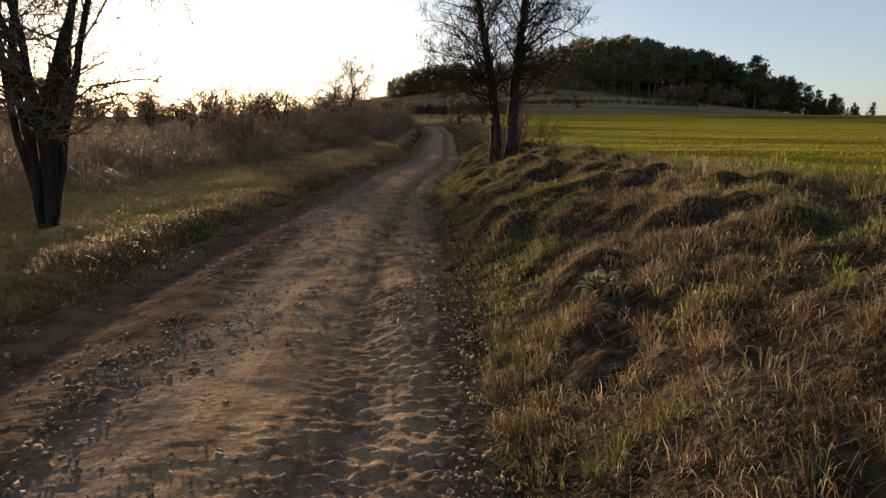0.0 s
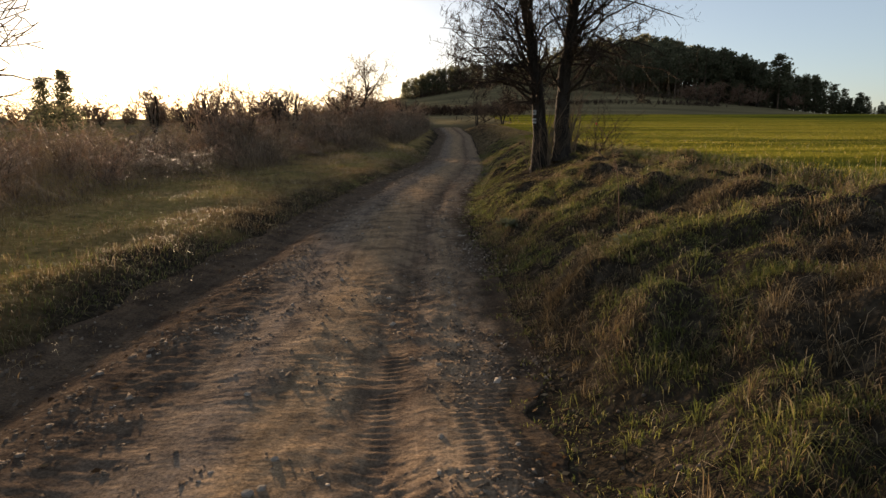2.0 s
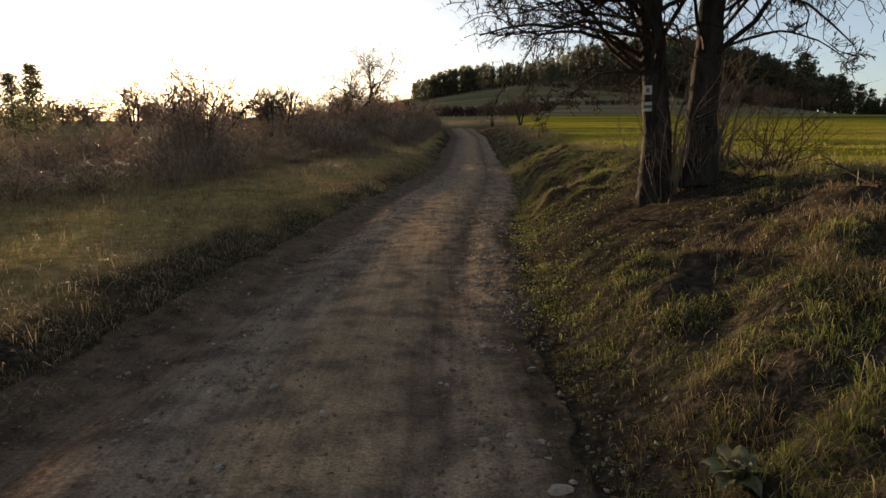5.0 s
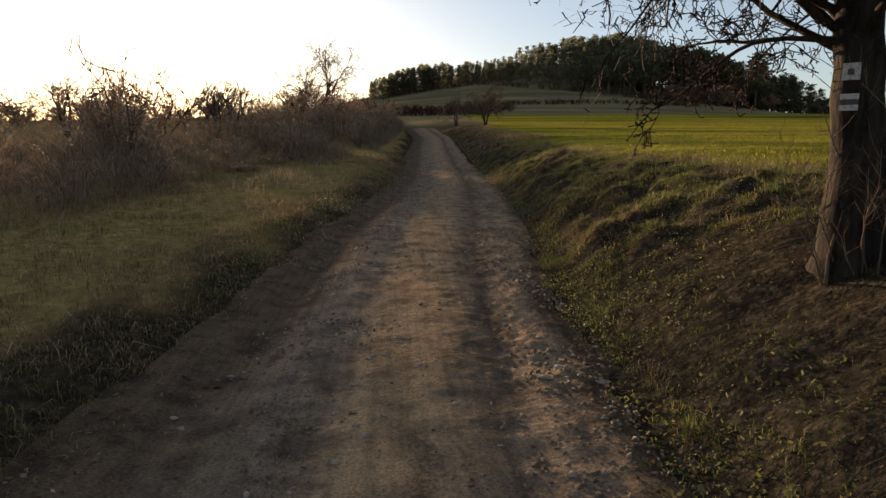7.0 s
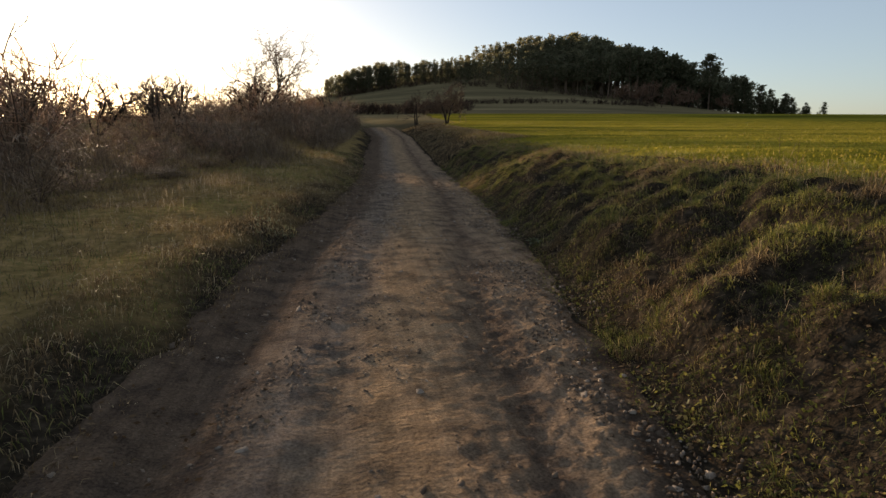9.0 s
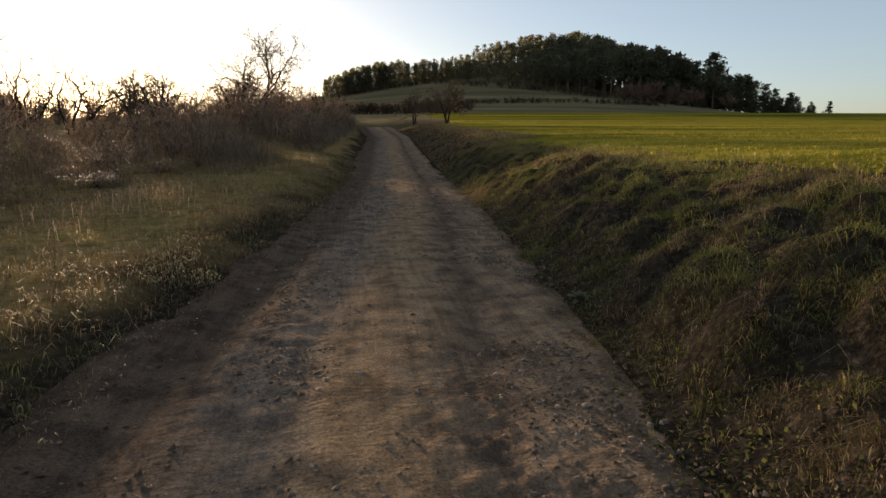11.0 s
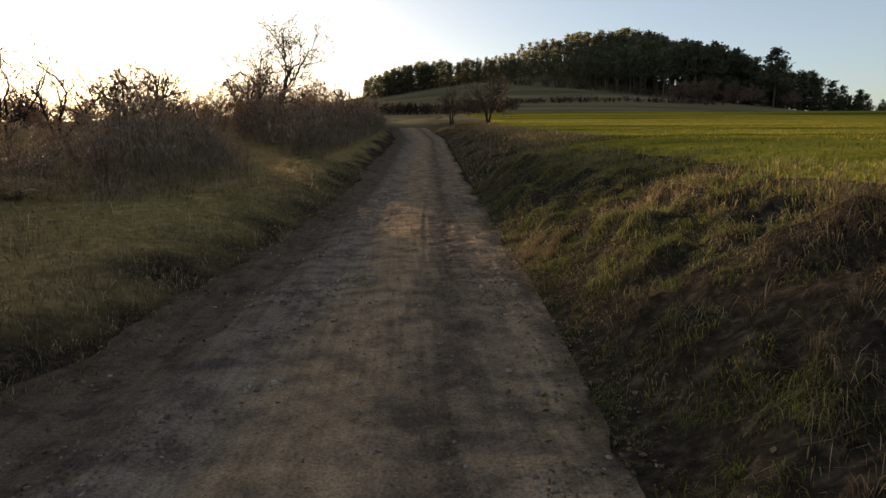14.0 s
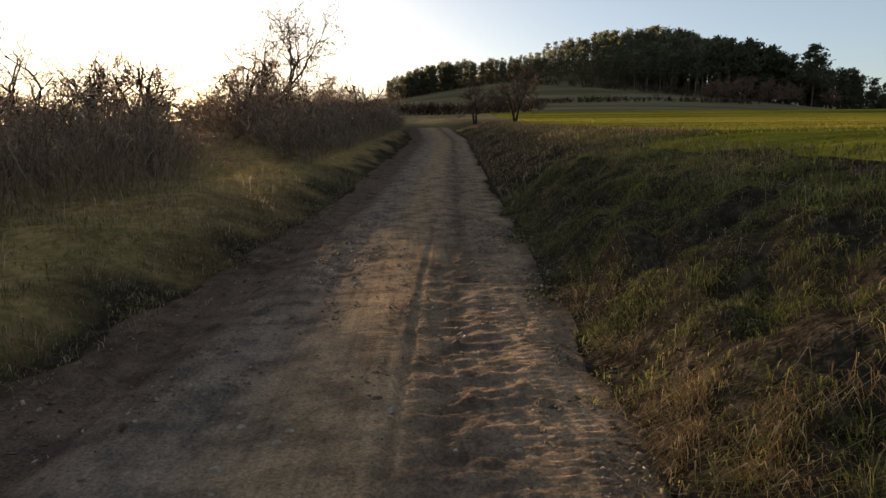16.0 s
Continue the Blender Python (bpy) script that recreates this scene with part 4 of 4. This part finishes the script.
def pine_parts(rng, h, conical=False, tufts=44, tuft=0.039):
    """Trunk tube and needle tufts of a Scots pine, as vertices and triangles."""
    trunk = Limbs()
    bend = rng.normal(0, 0.02 * h, 2)
    t = np.linspace(0, 1, 5)
    trunk.tube(np.stack([bend[0] * t ** 2, bend[1] * t ** 2, h * 0.96 * t], 1), 0.015 * h * (1.05 - 0.8 * t), 5)
    low = rng.uniform(0.0, 0.08) if conical else rng.uniform(0.28, 0.46)
    v, f, n = [], [], 0
    for _ in range(tufts):
        u = rng.uniform(low, 1.0)
        reach = h * (0.2 if conical else 0.21) * (1 - ((u - low) / (1 - low)) ** (1.0 if conical else 1.5)) * rng.uniform(0.45, 1.1) + 0.03 * h
        az = rng.uniform(0, 2 * np.pi)
        for s in (0.55, 1.0):
            c = np.array([math.cos(az) * reach * s, math.sin(az) * reach * s, h * u + 0.05 * h * s])
            for _ in range(5):
                q = c + rng.normal(0, 1, 3) * (0.035 * h, 0.035 * h, 0.02 * h)
                a, b = rng.normal(0, 1, 3), rng.normal(0, 1, 3)
                a, b = unit(a) * tuft * h, unit(b) * tuft * h
                v.append(np.stack([q - a * 0.6, q + a, q + b]))
                f.append((n, n + 1, n + 2))
                n += 3
    return trunk, np.concatenate(v), np.array(f)


def pine_tree(x, y, h, seed, label, conical=True, tufts=42, tuft=0.042):
    rng = np.random.default_rng(seed)
    tree = thing("pine_tree", (x, y, float(land(x, y)) - 0.1), label, "tree", "pines at the edge of the wood")
    trunk, v, f = pine_parts(rng, h, conical, tufts, tuft)
    v2, f2 = pine_parts(rng, h, conical, tufts, tuft)[1:]
    v, v2 = v * (1.35, 1.35, 1.0), v2 * (1.35, 1.35, 1.0)
    part("trunk", trunk.mesh("trunk", PINE_BARK), tree)
    part("crown", raw_mesh("crown", np.concatenate([v, v2]), np.concatenate([f, f2 + len(v)]), NEEDLE), tree)


def build_forest():
    rng = np.random.default_rng(31)
    kinds = [pine_parts(rng, 1.0, k < 4) for k in range(8)]
    tv, tf, cv, cf, tn, cn = [], [], [], [], 0, 0
    spots = []
    for _ in range(7000):
        x, y = rng.uniform(-10, 150), rng.uniform(228, 350)
        edge = float(np.interp(x, (-10, 0, 32, 40, 58, 73, 86, 100, 125, 150), (272, 275, 272, 262, 251, 241, 236, 238, 246, 248)))
        back = float(np.interp(x, (-10, 38, 60, 165), (296, 300, 312, 306)))
        if edge < y < back and all((x - a) ** 2 + (y - b) ** 2 > 9.5 for a, b in spots):
            spots.append((x, y))
    for _ in range(110):
        x = rng.uniform(-10, 46)
        spots.append((x, rng.uniform(273, 284)))
    for _ in range(150):
        spots.append((rng.uniform(108, 169), rng.uniform(237, 250)))
    low_from = len(spots) - 150
    for number, (x, y) in enumerate(spots):
        h = float(np.interp(x + rng.normal(0, 2), (-10, 0, 16, 38, 52, 64, 77, 93, 105, 125, 150), (6, 8.5, 8.5, 6, 7, 9.5, 12, 15.5, 16.5, 15, 11))) * rng.uniform(0.82, 1.12)
        if number >= low_from:
            h = rng.uniform(4.5, 8.5) * float(np.interp(x, (140, 168), (1.0, 0.55)))
        trunk, v, f = kinds[rng.integers(3, 8) if x > 45 and number < low_from else rng.integers(4)]
        a = rng.uniform(0, 2 * np.pi)
        rot = np.array([[math.cos(a), -math.sin(a), 0], [math.sin(a), math.cos(a), 0], [0, 0, 1]]) * np.array([[1], [1], [1]])
        at = np.array([x, y, float(land(x, y)) - 0.3])
        wide = np.array([1.15, 1.15, 1.0])
        w = np.concatenate(trunk.v)
        tv.append((w * wide) @ rot.T * h + at)
        tf.append(np.concatenate(trunk.f) + tn)
        tn += len(w)
        cv.append((v * wide) @ rot.T * h + at)
        cf.append(f + cn)
        cn += len(v)
    wood = thing("pine_wood", (0, 0, 0), "dark pine wood covering the hilltop", "wood")
    wood["kind"] = "stuff"
    part("trunks", raw_mesh("trunks", np.concatenate(tv), np.concatenate(tf), PINE_BARK), wood)
    part("crowns", raw_mesh("crowns", np.concatenate(cv), np.concatenate(cf), NEEDLE), wood)


def build_trees():
    wayside_tree()
    bare_tree("multi_stem_tree", -4.95, 9.05, 6.8, 2.5, 9, 41, "many-stemmed leafless tree on the verge by the hedgerow", dense=1.3, least=0.005)
    crooked_tree("crooked_tree", -8.6, 79, 10.2, 5.6, 42, "open-crowned crooked tree with a few withered leaves above the hedgerow", True)
    crooked_tree("spreading_tree", -22.7, 70, 7.6, 4.4, 43, "wide-spreading leafless tree behind the hedgerow")
    crooked_tree("bushy_tree", -19.4, 70, 7.8, 4.4, 48, "round-crowned leafless tree behind the hedgerow")
    crooked_tree("slender_tree", -15.5, 76, 7.0, 1.7, 44, "slender leafless tree rising above the hedgerow")
    crooked_tree("twiggy_tree", -16.0, 72, 6.0, 3.0, 49, "low twiggy leafless tree behind the hedgerow")
    bare_tree("sapling", -26.6, 69, 5.2, 4.0, 5, 45, "leafless sapling at the end of the hedgerow", dense=0.9, least=0.012)
    bare_tree("fruit_tree", 6.1, 86, 3.1, 2.6, 2, 46, "small leafless fruit tree at the corner of the field", SCRUB_TWIG, 0.85, least=0.013)
    bare_tree("fruit_tree", 9.0, 84, 3.5, 3.6, 3, 47, "low bushy leafless fruit tree at the corner of the field", SCRUB_TWIG, 1.0, least=0.013)
    for k, (x, y, h, s) in enumerate(((-13, 68, 5.0, 3.2), (-14.0, 66, 4.4, 3.0), (-8.6, 73, 5.2, 3.0), (-23, 68, 4.2, 3.0), (-10.2, 81, 5.5, 3.0), (-2.5, 84, 4.6, 2.6), (-13.1, 45, 4.0, 1.6), (-14.1, 47, 4.3, 1.6))):
        bare_tree("thorn_tree", x, y, h, s, 4, 50 + k, "leafless thorn tree standing up from the hedgerow", SCRUB_TWIG, 0.62, "thorn trees", least=0.016)
    for k, (x, y, h) in enumerate(((123.5, 236, 17.5), (134, 238, 11.5), (139, 240, 12), (145, 239, 10.5), (150, 241, 9), (154, 238, 8), (117, 242, 14), (112, 246, 15), (168, 236, 6.0), (158, 240, 7.0), (162.5, 238, 5.5), (165, 240, 4.5), (160, 246, 7.5), (128, 243, 10), (142, 243, 11))):
        pine_tree(x, y, h, 60 + k, "tall lone pine beside the wood" if k == 0 else "dark green pine at the edge of the wood", k > 0)
    for k, (x, y, h) in enumerate(((-34, 67, 5.8), (-36.5, 68, 5.2))):
        pine_tree(x, y, h, 75 + k, "young pine behind the hedgerow", True, 130, 0.024)
    for k, (x, y, h, s) in enumerate(((100, 232, 8, 6), (108, 232, 7, 6), (114, 232, 6.5, 6), (94, 226, 7.5, 5), (128, 233, 6, 5), (87, 225, 6, 5))):
        bare_tree("woodside_tree", x, y, h, s, 4, 80 + k, "brown leafless tree at the foot of the wood", RED_TWIG, 0.75, "leafless trees at the wood", least=0.05)


def build_far_hedges():
    """Low bands of scrub across the hillside."""
    rng = np.random.default_rng(91)
    tw = Limbs()
    tw.least = 0.05
    spec = [(2, 3, 6, 0.16, 42, 0.6, 0.04), (2, 2, 0, 0.2, 0, 0, 0)]
    for _ in range(640):
        band = rng.integers(4)
        if band == 0:
            x = rng.uniform(-12, 22)
            y = 158 + rng.normal(0, 3)
        elif band == 1:
            x = rng.uniform(20, 95)
            y = 205 + 0.1 * x + rng.normal(0, 1.5)
        elif band == 3:
            x = rng.uniform(-8, 120)
            y = float(np.interp(x, (-10, 0, 32, 40, 58, 73, 86, 100, 125), (270, 273, 270, 260, 249, 239, 234, 236, 240))) + rng.normal(0, 1)
        else:
            x = rng.uniform(-14, 30)
            y = 185 + rng.normal(0, 4)
        z = float(land(x, y)) - 0.1
        for _ in range(4):
            az = rng.uniform(0, 2 * np.pi)
            grow(tw, (x, y, z), (math.cos(az) * 0.6, math.sin(az) * 0.6, 1), rng.uniform(1.0, 2.4) * (0.7 if band == 1 else 1.0), 0.05, 0, rng, spec)
    tagged(new("hillside_scrub", tw.mesh("hillside_scrub", DARK_SCRUB)), "bands of brown scrub across the hillside meadow", "scrub", kind="stuff")


# ---- stones, rosettes, stalks ----
def stone_mesh(rng, name="stone", flat=0.5):
    bm = bmesh.new()
    bmesh.ops.create_icosphere(bm, subdivisions=2, radius=1.0)
    seeds = rng.normal(0, 1, (13, 3))
    for v in bm.verts:
        c = np.array(v.co)
        for s in seeds:
            n = unit(s)
            over = c @ n - 0.55
            if over > 0:
                c = c - n * over
        v.co = Vector(c * (1, 0.8, flat))
    me = bpy.data.meshes.new(name)
    bm.to_mesh(me)
    bm.free()
    me.materials.append(STONE)
    return me


def build_stones():
    rng = np.random.default_rng(13)
    shapes = [stone_mesh(rng, flat=f) for f in (0.38, 0.5, 0.6, 0.16)]
    spots = [(0.82, 18.73, 0.18), (0.52, 18.32, 0.14), (0.68, 18.05, 0.11), (-0.67, 17.94, 0.09), (0.35, 18.1, 0.07), (-0.45, 8.7, 0.06), (0.3, 13.1, 0.08), (0.05, 12.9, 0.07)]
    for _ in range(100):
        y = 2 + 40 * rng.random()
        u = rng.choice([rng.uniform(0.05, 0.95), rng.uniform(0.82, 1.0)])
        spots.append((float(track_left(y) + (track_right(y) - track_left(y)) * u), y, rng.uniform(0.018, 0.048)))
    for cx, cy, count in ((-0.02, 29.1, 16), (0.05, 28.4, 14), (-0.2, 27.7, 12), (0.5, 26.8, 9), (-0.9, 18.5, 12), (-0.6, 18.25, 7), (0.68, 34.7, 22), (0.5, 34.1, 14), (0.92, 35.8, 8), (-1.12, 5.2, 10), (-1.1, 6.3, 7), (0.15, 13.4, 9), (0.5, 13.3, 6), (-0.8, 17.7, 8), (-0.65, 19.5, 7), (0.4, 34.4, 10), (-0.2, 27.4, 5)):
        for _ in range(count):
            spots.append((cx + rng.normal(0, 0.16), cy + rng.normal(0, 0.26), rng.uniform(0.014, 0.042)))
    for k, (x, y, r) in enumerate(spots):
        ob = new("stone", shapes[3 if k < 4 else k % 3])
        ob.matrix_world = pose(x, y, float(track_surface(x, y)) + (0.02 if k > 3 else -0.11) * r, rng.uniform(-7, 7), rng.uniform(-7, 7), rng.uniform(0, 360)) @ Matrix.Scale(r, 4)
        tagged(ob, "large flat pale stone bedded in the track's edge" if r > 0.14 else "grey-brown stone bedded in the dirt track", "stone", "stones in the track")
    # gravel
    n = 54000
    y = 1 + 43 * RNG.random(n) ** 1.1
    band = RNG.random(n)
    u = np.where(band < 0.45, RNG.normal(0.92, 0.08, n), np.where(band < 0.75, RNG.normal(0.34, 0.08, n), RNG.random(n)))
    u = np.clip(u, 0.0, 1.12)
    x = track_left(y) + (track_right(y) - track_left(y)) * u
    drift = fbm(x * 2.4, y * 1.3, 3, 181) + 0.5 * fbm(x * 7, y * 6, 2, 187)
    lie = drift + RNG.normal(0, 0.12, n) > np.where(u > 0.93, -0.05, 0.06)
    x, y, u = x[lie], y[lie], u[lie]
    n = len(x)
    r = 0.0085 * np.exp(np.clip(RNG.normal(0.25, 0.5, n), -0.6, 1.25)) * np.where(u > 1.0, 0.7, 1.0)
    ang = np.arange(4)[None] * (np.pi / 2) + RNG.normal(0, 0.3, (n, 4))
    rim = r[:, None] * RNG.uniform(0.55, 1.45, (n, 4))
    turn, thin = RNG.uniform(0, 2 * np.pi, n)[:, None], RNG.uniform(0.4, 1.0, n)[:, None]
    a, b = np.cos(ang) * rim, np.sin(ang) * rim * thin
    dx, dy = a * np.cos(turn) - b * np.sin(turn), a * np.sin(turn) + b * np.cos(turn)
    tilt = RNG.normal(0, 0.3, (2, n, 1))
    floor_z = np.where(u < 0.99, track_surface(x, y), np.maximum(land(x, y), base_height(y)) + 0.012)[:, None]
    thick = r[:, None] * RNG.uniform(0.15, 0.5, n)[:, None]
    low = np.stack([x[:, None] + dx, y[:, None] + dy, floor_z - 0.5 * r[:, None] + 0 * dx], -1)
    high = np.stack([x[:, None] + 0.8 * dx, y[:, None] + 0.8 * dy, floor_z + thick + tilt[0] * dx + tilt[1] * dy], -1)
    v = np.concatenate([low, high], 1)
    k = np.arange(4)
    side = np.concatenate([np.stack([k, (k + 1) % 4, (k + 1) % 4 + 4], 1), np.stack([k, (k + 1) % 4 + 4, k + 4], 1), [[4, 5, 6], [4, 6, 7]]])
    f = (side[None] + (np.arange(n) * 8)[:, None, None]).reshape(-1, 3)
    tagged(new("gravel", raw_mesh("gravel", v.reshape(-1, 3), f, STONE)), "loose gravel and chips scattered over the track", "gravel", kind="stuff")
    # low broad-leaved weeds on the bare soil under the tree
    n = 6500
    y = RNG.uniform(15.0, 23.5, n)
    d = np.abs(RNG.normal(0.15, 0.75, n))
    x = track_right(y) + d - 0.1
    keep = fbm(x * 1.5, y * 1.5, 2, 171) > -0.2
    x, y = x[keep], y[keep]
    n = len(x)
    a = RNG.uniform(0, 2 * np.pi, n)
    s = RNG.uniform(0.006, 0.016, n)
    c = np.stack([x, y, np.maximum(land(x, y), base_height(y)) + RNG.uniform(0.008, 0.03, n)], 1)
    d1 = np.stack([np.cos(a) * s, np.sin(a) * s, RNG.normal(0, 0.5, n) * s], 1)
    d2 = np.stack([-np.sin(a) * s * 0.6, np.cos(a) * s * 0.6, RNG.normal(0, 0.4, n) * s], 1)
    v = np.stack([c - d1, c - d2, c + d1, c + d2], 1).reshape(-1, 3)
    tagged(new("low_weeds", raw_mesh("low_weeds", v, (np.arange(n) * 4)[:, None] + [[0, 1, 2, 3]], GREEN)), "small green weed leaves on the soil under the tree", "weeds", kind="stuff")
    # fallen leaves and straw bits on the track's edges
    n = 9000
    y = 1 + 42 * RNG.random(n) ** 1.05
    side = RNG.random(n) < 0.7
    u = np.where(side, RNG.normal(1.04, 0.06, n), np.abs(RNG.normal(0.0, 0.16, n)))
    x = track_left(y) + (track_right(y) - track_left(y)) * u
    z = np.where((u > 0) & (u < 1), track_surface(x, y), land(x, y)) + 0.007
    a = RNG.uniform(0, 2 * np.pi, n)
    s = RNG.uniform(0.008, 0.028, n)
    d1 = np.stack([np.cos(a) * s, np.sin(a) * s, RNG.normal(0, 0.12, n) * s], 1)
    d2 = np.stack([-np.sin(a) * s * 0.5, np.cos(a) * s * 0.5, RNG.normal(0, 0.2, n) * s], 1)
    # bits scattered over the trodden soil
    m = 2600
    y[:m] = RNG.uniform(15.2, 21.0, m)
    x[:m] = track_right(y[:m]) + RNG.uniform(0.05, 2.2, m)
    z[:m] = land(x[:m], y[:m]) + 0.01
    d1[:m] *= 0.6
    d2[:m] *= 0.6
    c = np.stack([x, y, z], 1)
    v = np.stack([c - d1, c - d2, c + d1, c + d2], 1).reshape(-1, 3)
    q = (np.arange(n) * 4)[:, None] + [[0, 1, 2, 3]]
    tagged(new("leaf_litter", raw_mesh("leaf_litter", v, q, LEAF_LITTER)), "curled fallen leaves and bits along the track", "leaf litter", kind="stuff")


def leaf_mesh(length, width, curl):
    """A felted leaf with a folded midrib, arching over."""
    n = 7
    vs, fs = [], []
    for i in range(n):
        t = i / (n - 1)
        w = width * (0.22 + 0.78 * math.sin(0.5 * math.pi * min(1.0, t / 0.62))) * (1 - t ** 5) + 0.004
        y = length * (t - 0.25 * curl * t * t)
        z = length * (0.5 * t - curl * 0.62 * t * t)
        for k, s in enumerate((-1, -0.5, 0, 0.5, 1)):
            vs.append((s * w / 2, y, z + abs(s) * 0.22 * w + 0.008 * math.sin(13 * t + 4 * s) * abs(s)))
    for i in range(n - 1):
        for k in range(4):
            a = i * 5 + k
            fs.append((a, a + 1, a + 6, a + 5))
    return raw_mesh("leaf", vs, fs, SILVER, True)


def mullein_plants():
    rng = np.random.default_rng(17)
    kinds = [leaf_mesh(0.22, 0.085, 0.85), leaf_mesh(0.18, 0.075, 0.5), leaf_mesh(0.12, 0.05, 0.15)]
    for x, y, s in ((1.22, 4.1, 1.15), (0.91, 12.05, 0.95), (0.9, 12.85, 0.85), (1.44, 8.95, 0.75), (1.78, 25.9, 0.75)):
        plant = thing("mullein_plant", (x, y, float(land(x, y)) + 0.02), "silvery felt-leaved mullein rosette in the grass", "plant", "mullein rosettes")
        for k in range(18):
            leaf = part("leaf", kinds[0 if k < 8 else 1 if k < 14 else 2], plant)
            leaf.matrix_basis = pose(0, 0, 0, 8 + 2.6 * k + rng.uniform(-6, 6), rng.uniform(-8, 8), k * 137.5 + rng.uniform(-12, 12)) @ Matrix.Scale(s * rng.uniform(0.85, 1.1), 4)


def stalks():
    rng = np.random.default_rng(19)
    # long briar whip with a red hip at its tip
    foot = np.array([1.75, 10.15, float(land(1.75, 10.15)) - 0.02])
    briar = thing("briar", foot, "long arching briar whip with a red hip on the bank", "briar")
    whip = Limbs()
    t = np.linspace(0, 1, 14)
    line = np.stack([-0.02 - 0.24 * t ** 3, 0.1 * t, 1.08 * t ** 0.9 - 0.05 * t ** 4], 1)
    whip.tube(line, np.linspace(0.006, 0.002, 14), 5)
    for _ in range(9):
        i = rng.integers(2, 12)
        grow(whip, line[i], rng.normal(0, 1, 3), rng.uniform(0.05, 0.22), 0.0025, 0, rng, [(3, 3, 0, 0.2, 0, 0, 0)])
    part("stem", whip.mesh("stem", RED_TWIG), briar)
    bm = bmesh.new()
    bmesh.ops.create_icosphere(bm, subdivisions=2, radius=0.009)
    for v in bm.verts:
        v.co.z *= 1.4 - 0.3 * (v.co.z > 0)
    me = bpy.data.meshes.new("hip")
    bm.to_mesh(me)
    bm.free()
    me.materials.append(HIP)
    hip = part("hip", me, briar, "red rose hip")
    hip.location = line[-1]
    # upright dry weeds
    for k, (x, y, h) in enumerate(((2.48, 9.9, 0.75), (2.3, 10.6, 0.45), (2.0, 8.6, 0.5), (2.2, 7.9, 0.55), (3.6, 23.4, 0.55), (1.6, 6.3, 0.4), (3.9, 27.0, 0.5), (-3.6, 6.9, 0.5), (-4.3, 9.8, 0.7), (-3.7, 14.5, 0.45),
                                   (-5.2, 31, 0.8), (-4.6, 33, 0.8), (-3.5, 30, 0.7), (-5.6, 36, 0.9), (-3.2, 27.6, 0.6), (-4.4, 26.2, 0.6), (-2.4, 39, 0.9), (-2.9, 41, 0.9), (-2.2, 42.5, 0.9), (-3.1, 43.5, 0.8))):
        weed = thing("dry_weed", (x, y, float(land(x, y)) - 0.02), "upright dry weed stalk with seed heads in the grass", "weed", "dry weeds")
        limbs = Limbs()
        for _ in range(rng.integers(2, 6)):
            grow(limbs, (rng.normal(0, 0.05), rng.normal(0, 0.05), 0), (rng.normal(0, 0.16), rng.normal(0, 0.16), 1), h * rng.uniform(0.6, 1.1), 0.0035, 0, rng,
                 [(6, 3, 6, 0.07, 35, 0.25, 0.03), (3, 3, 0, 0.2, 0, 0, 0)])
        part("stalk", limbs.mesh("stalk", STRAW), weed)
    # leafy herb on the verge, its leaves coloured paler to look sunlit
    for x, y, h in ((-1.92, 26.7, 0.5), (-1.6, 27.05, 0.3), (-1.9, 27.2, 0.58)):
        herb = thing("verge_herb", (x, y, float(land(x, y)) - 0.02), "leafy weed standing in the verge grass, sunlight painted into its leaves", "weed", "verge herbs")
        limbs = Limbs()
        tips = []
        for _ in range(6):
            tips += list(grow(limbs, (rng.normal(0, 0.05), rng.normal(0, 0.05), 0), (rng.normal(0, 0.3), rng.normal(0, 0.3), 1), h * rng.uniform(0.6, 1.1), 0.003, 0, rng, [(7, 3, 0, 0.1, 35, 0.25, 0.03)]))[2:]
        part("stalk", limbs.mesh("stalk", STRAW), herb)
        c = np.repeat(np.array(tips), 3, 0)
        c = c + rng.normal(0, 0.03, c.shape)
        v = np.stack([c, c + rng.normal(0, 0.015, c.shape), c + rng.normal(0, 0.015, c.shape)], 1).reshape(-1, 3)
        part("leaves", raw_mesh("leaves", v, np.arange(len(v)).reshape(-1, 3), SUNLIT_LEAF), herb, "small grey-green leaves paled to look sunlit")
    # fallen branches by the tree
    for x, y, a, ln in ((2.3, 15.6, 20, 0.9), (2.9, 15.2, 75, 0.7), (1.6, 15.9, -35, 0.8), (1.9, 16.6, 110, 0.6)):
        dead = thing("fallen_branch", (x, y, float(land(x, y)) + 0.03), "dead fallen branch lying on the bank under the tree", "branch", "fallen branches")
        limbs = Limbs()
        grow(limbs, (0, 0, 0), (math.cos(radians(a)), math.sin(radians(a)), 0.1), ln, 0.014, 0, rng, [(6, 5, 6, 0.14, 45, 0.45, 0.0), (3, 3, 2, 0.2, 40, 0.5, 0.0), (2, 3, 0, 0.2, 0, 0, 0)])
        part("wood", limbs.mesh("wood", BARK), dead)


build_ground()
build_track()
build_field()
build_trees()
build_hedgerow()
hedge_bottom()
build_far_shrubs()
build_forest()
build_far_hedges()
mullein_plants()
stalks()
build_stones()
build_grass()
build_far_crop()
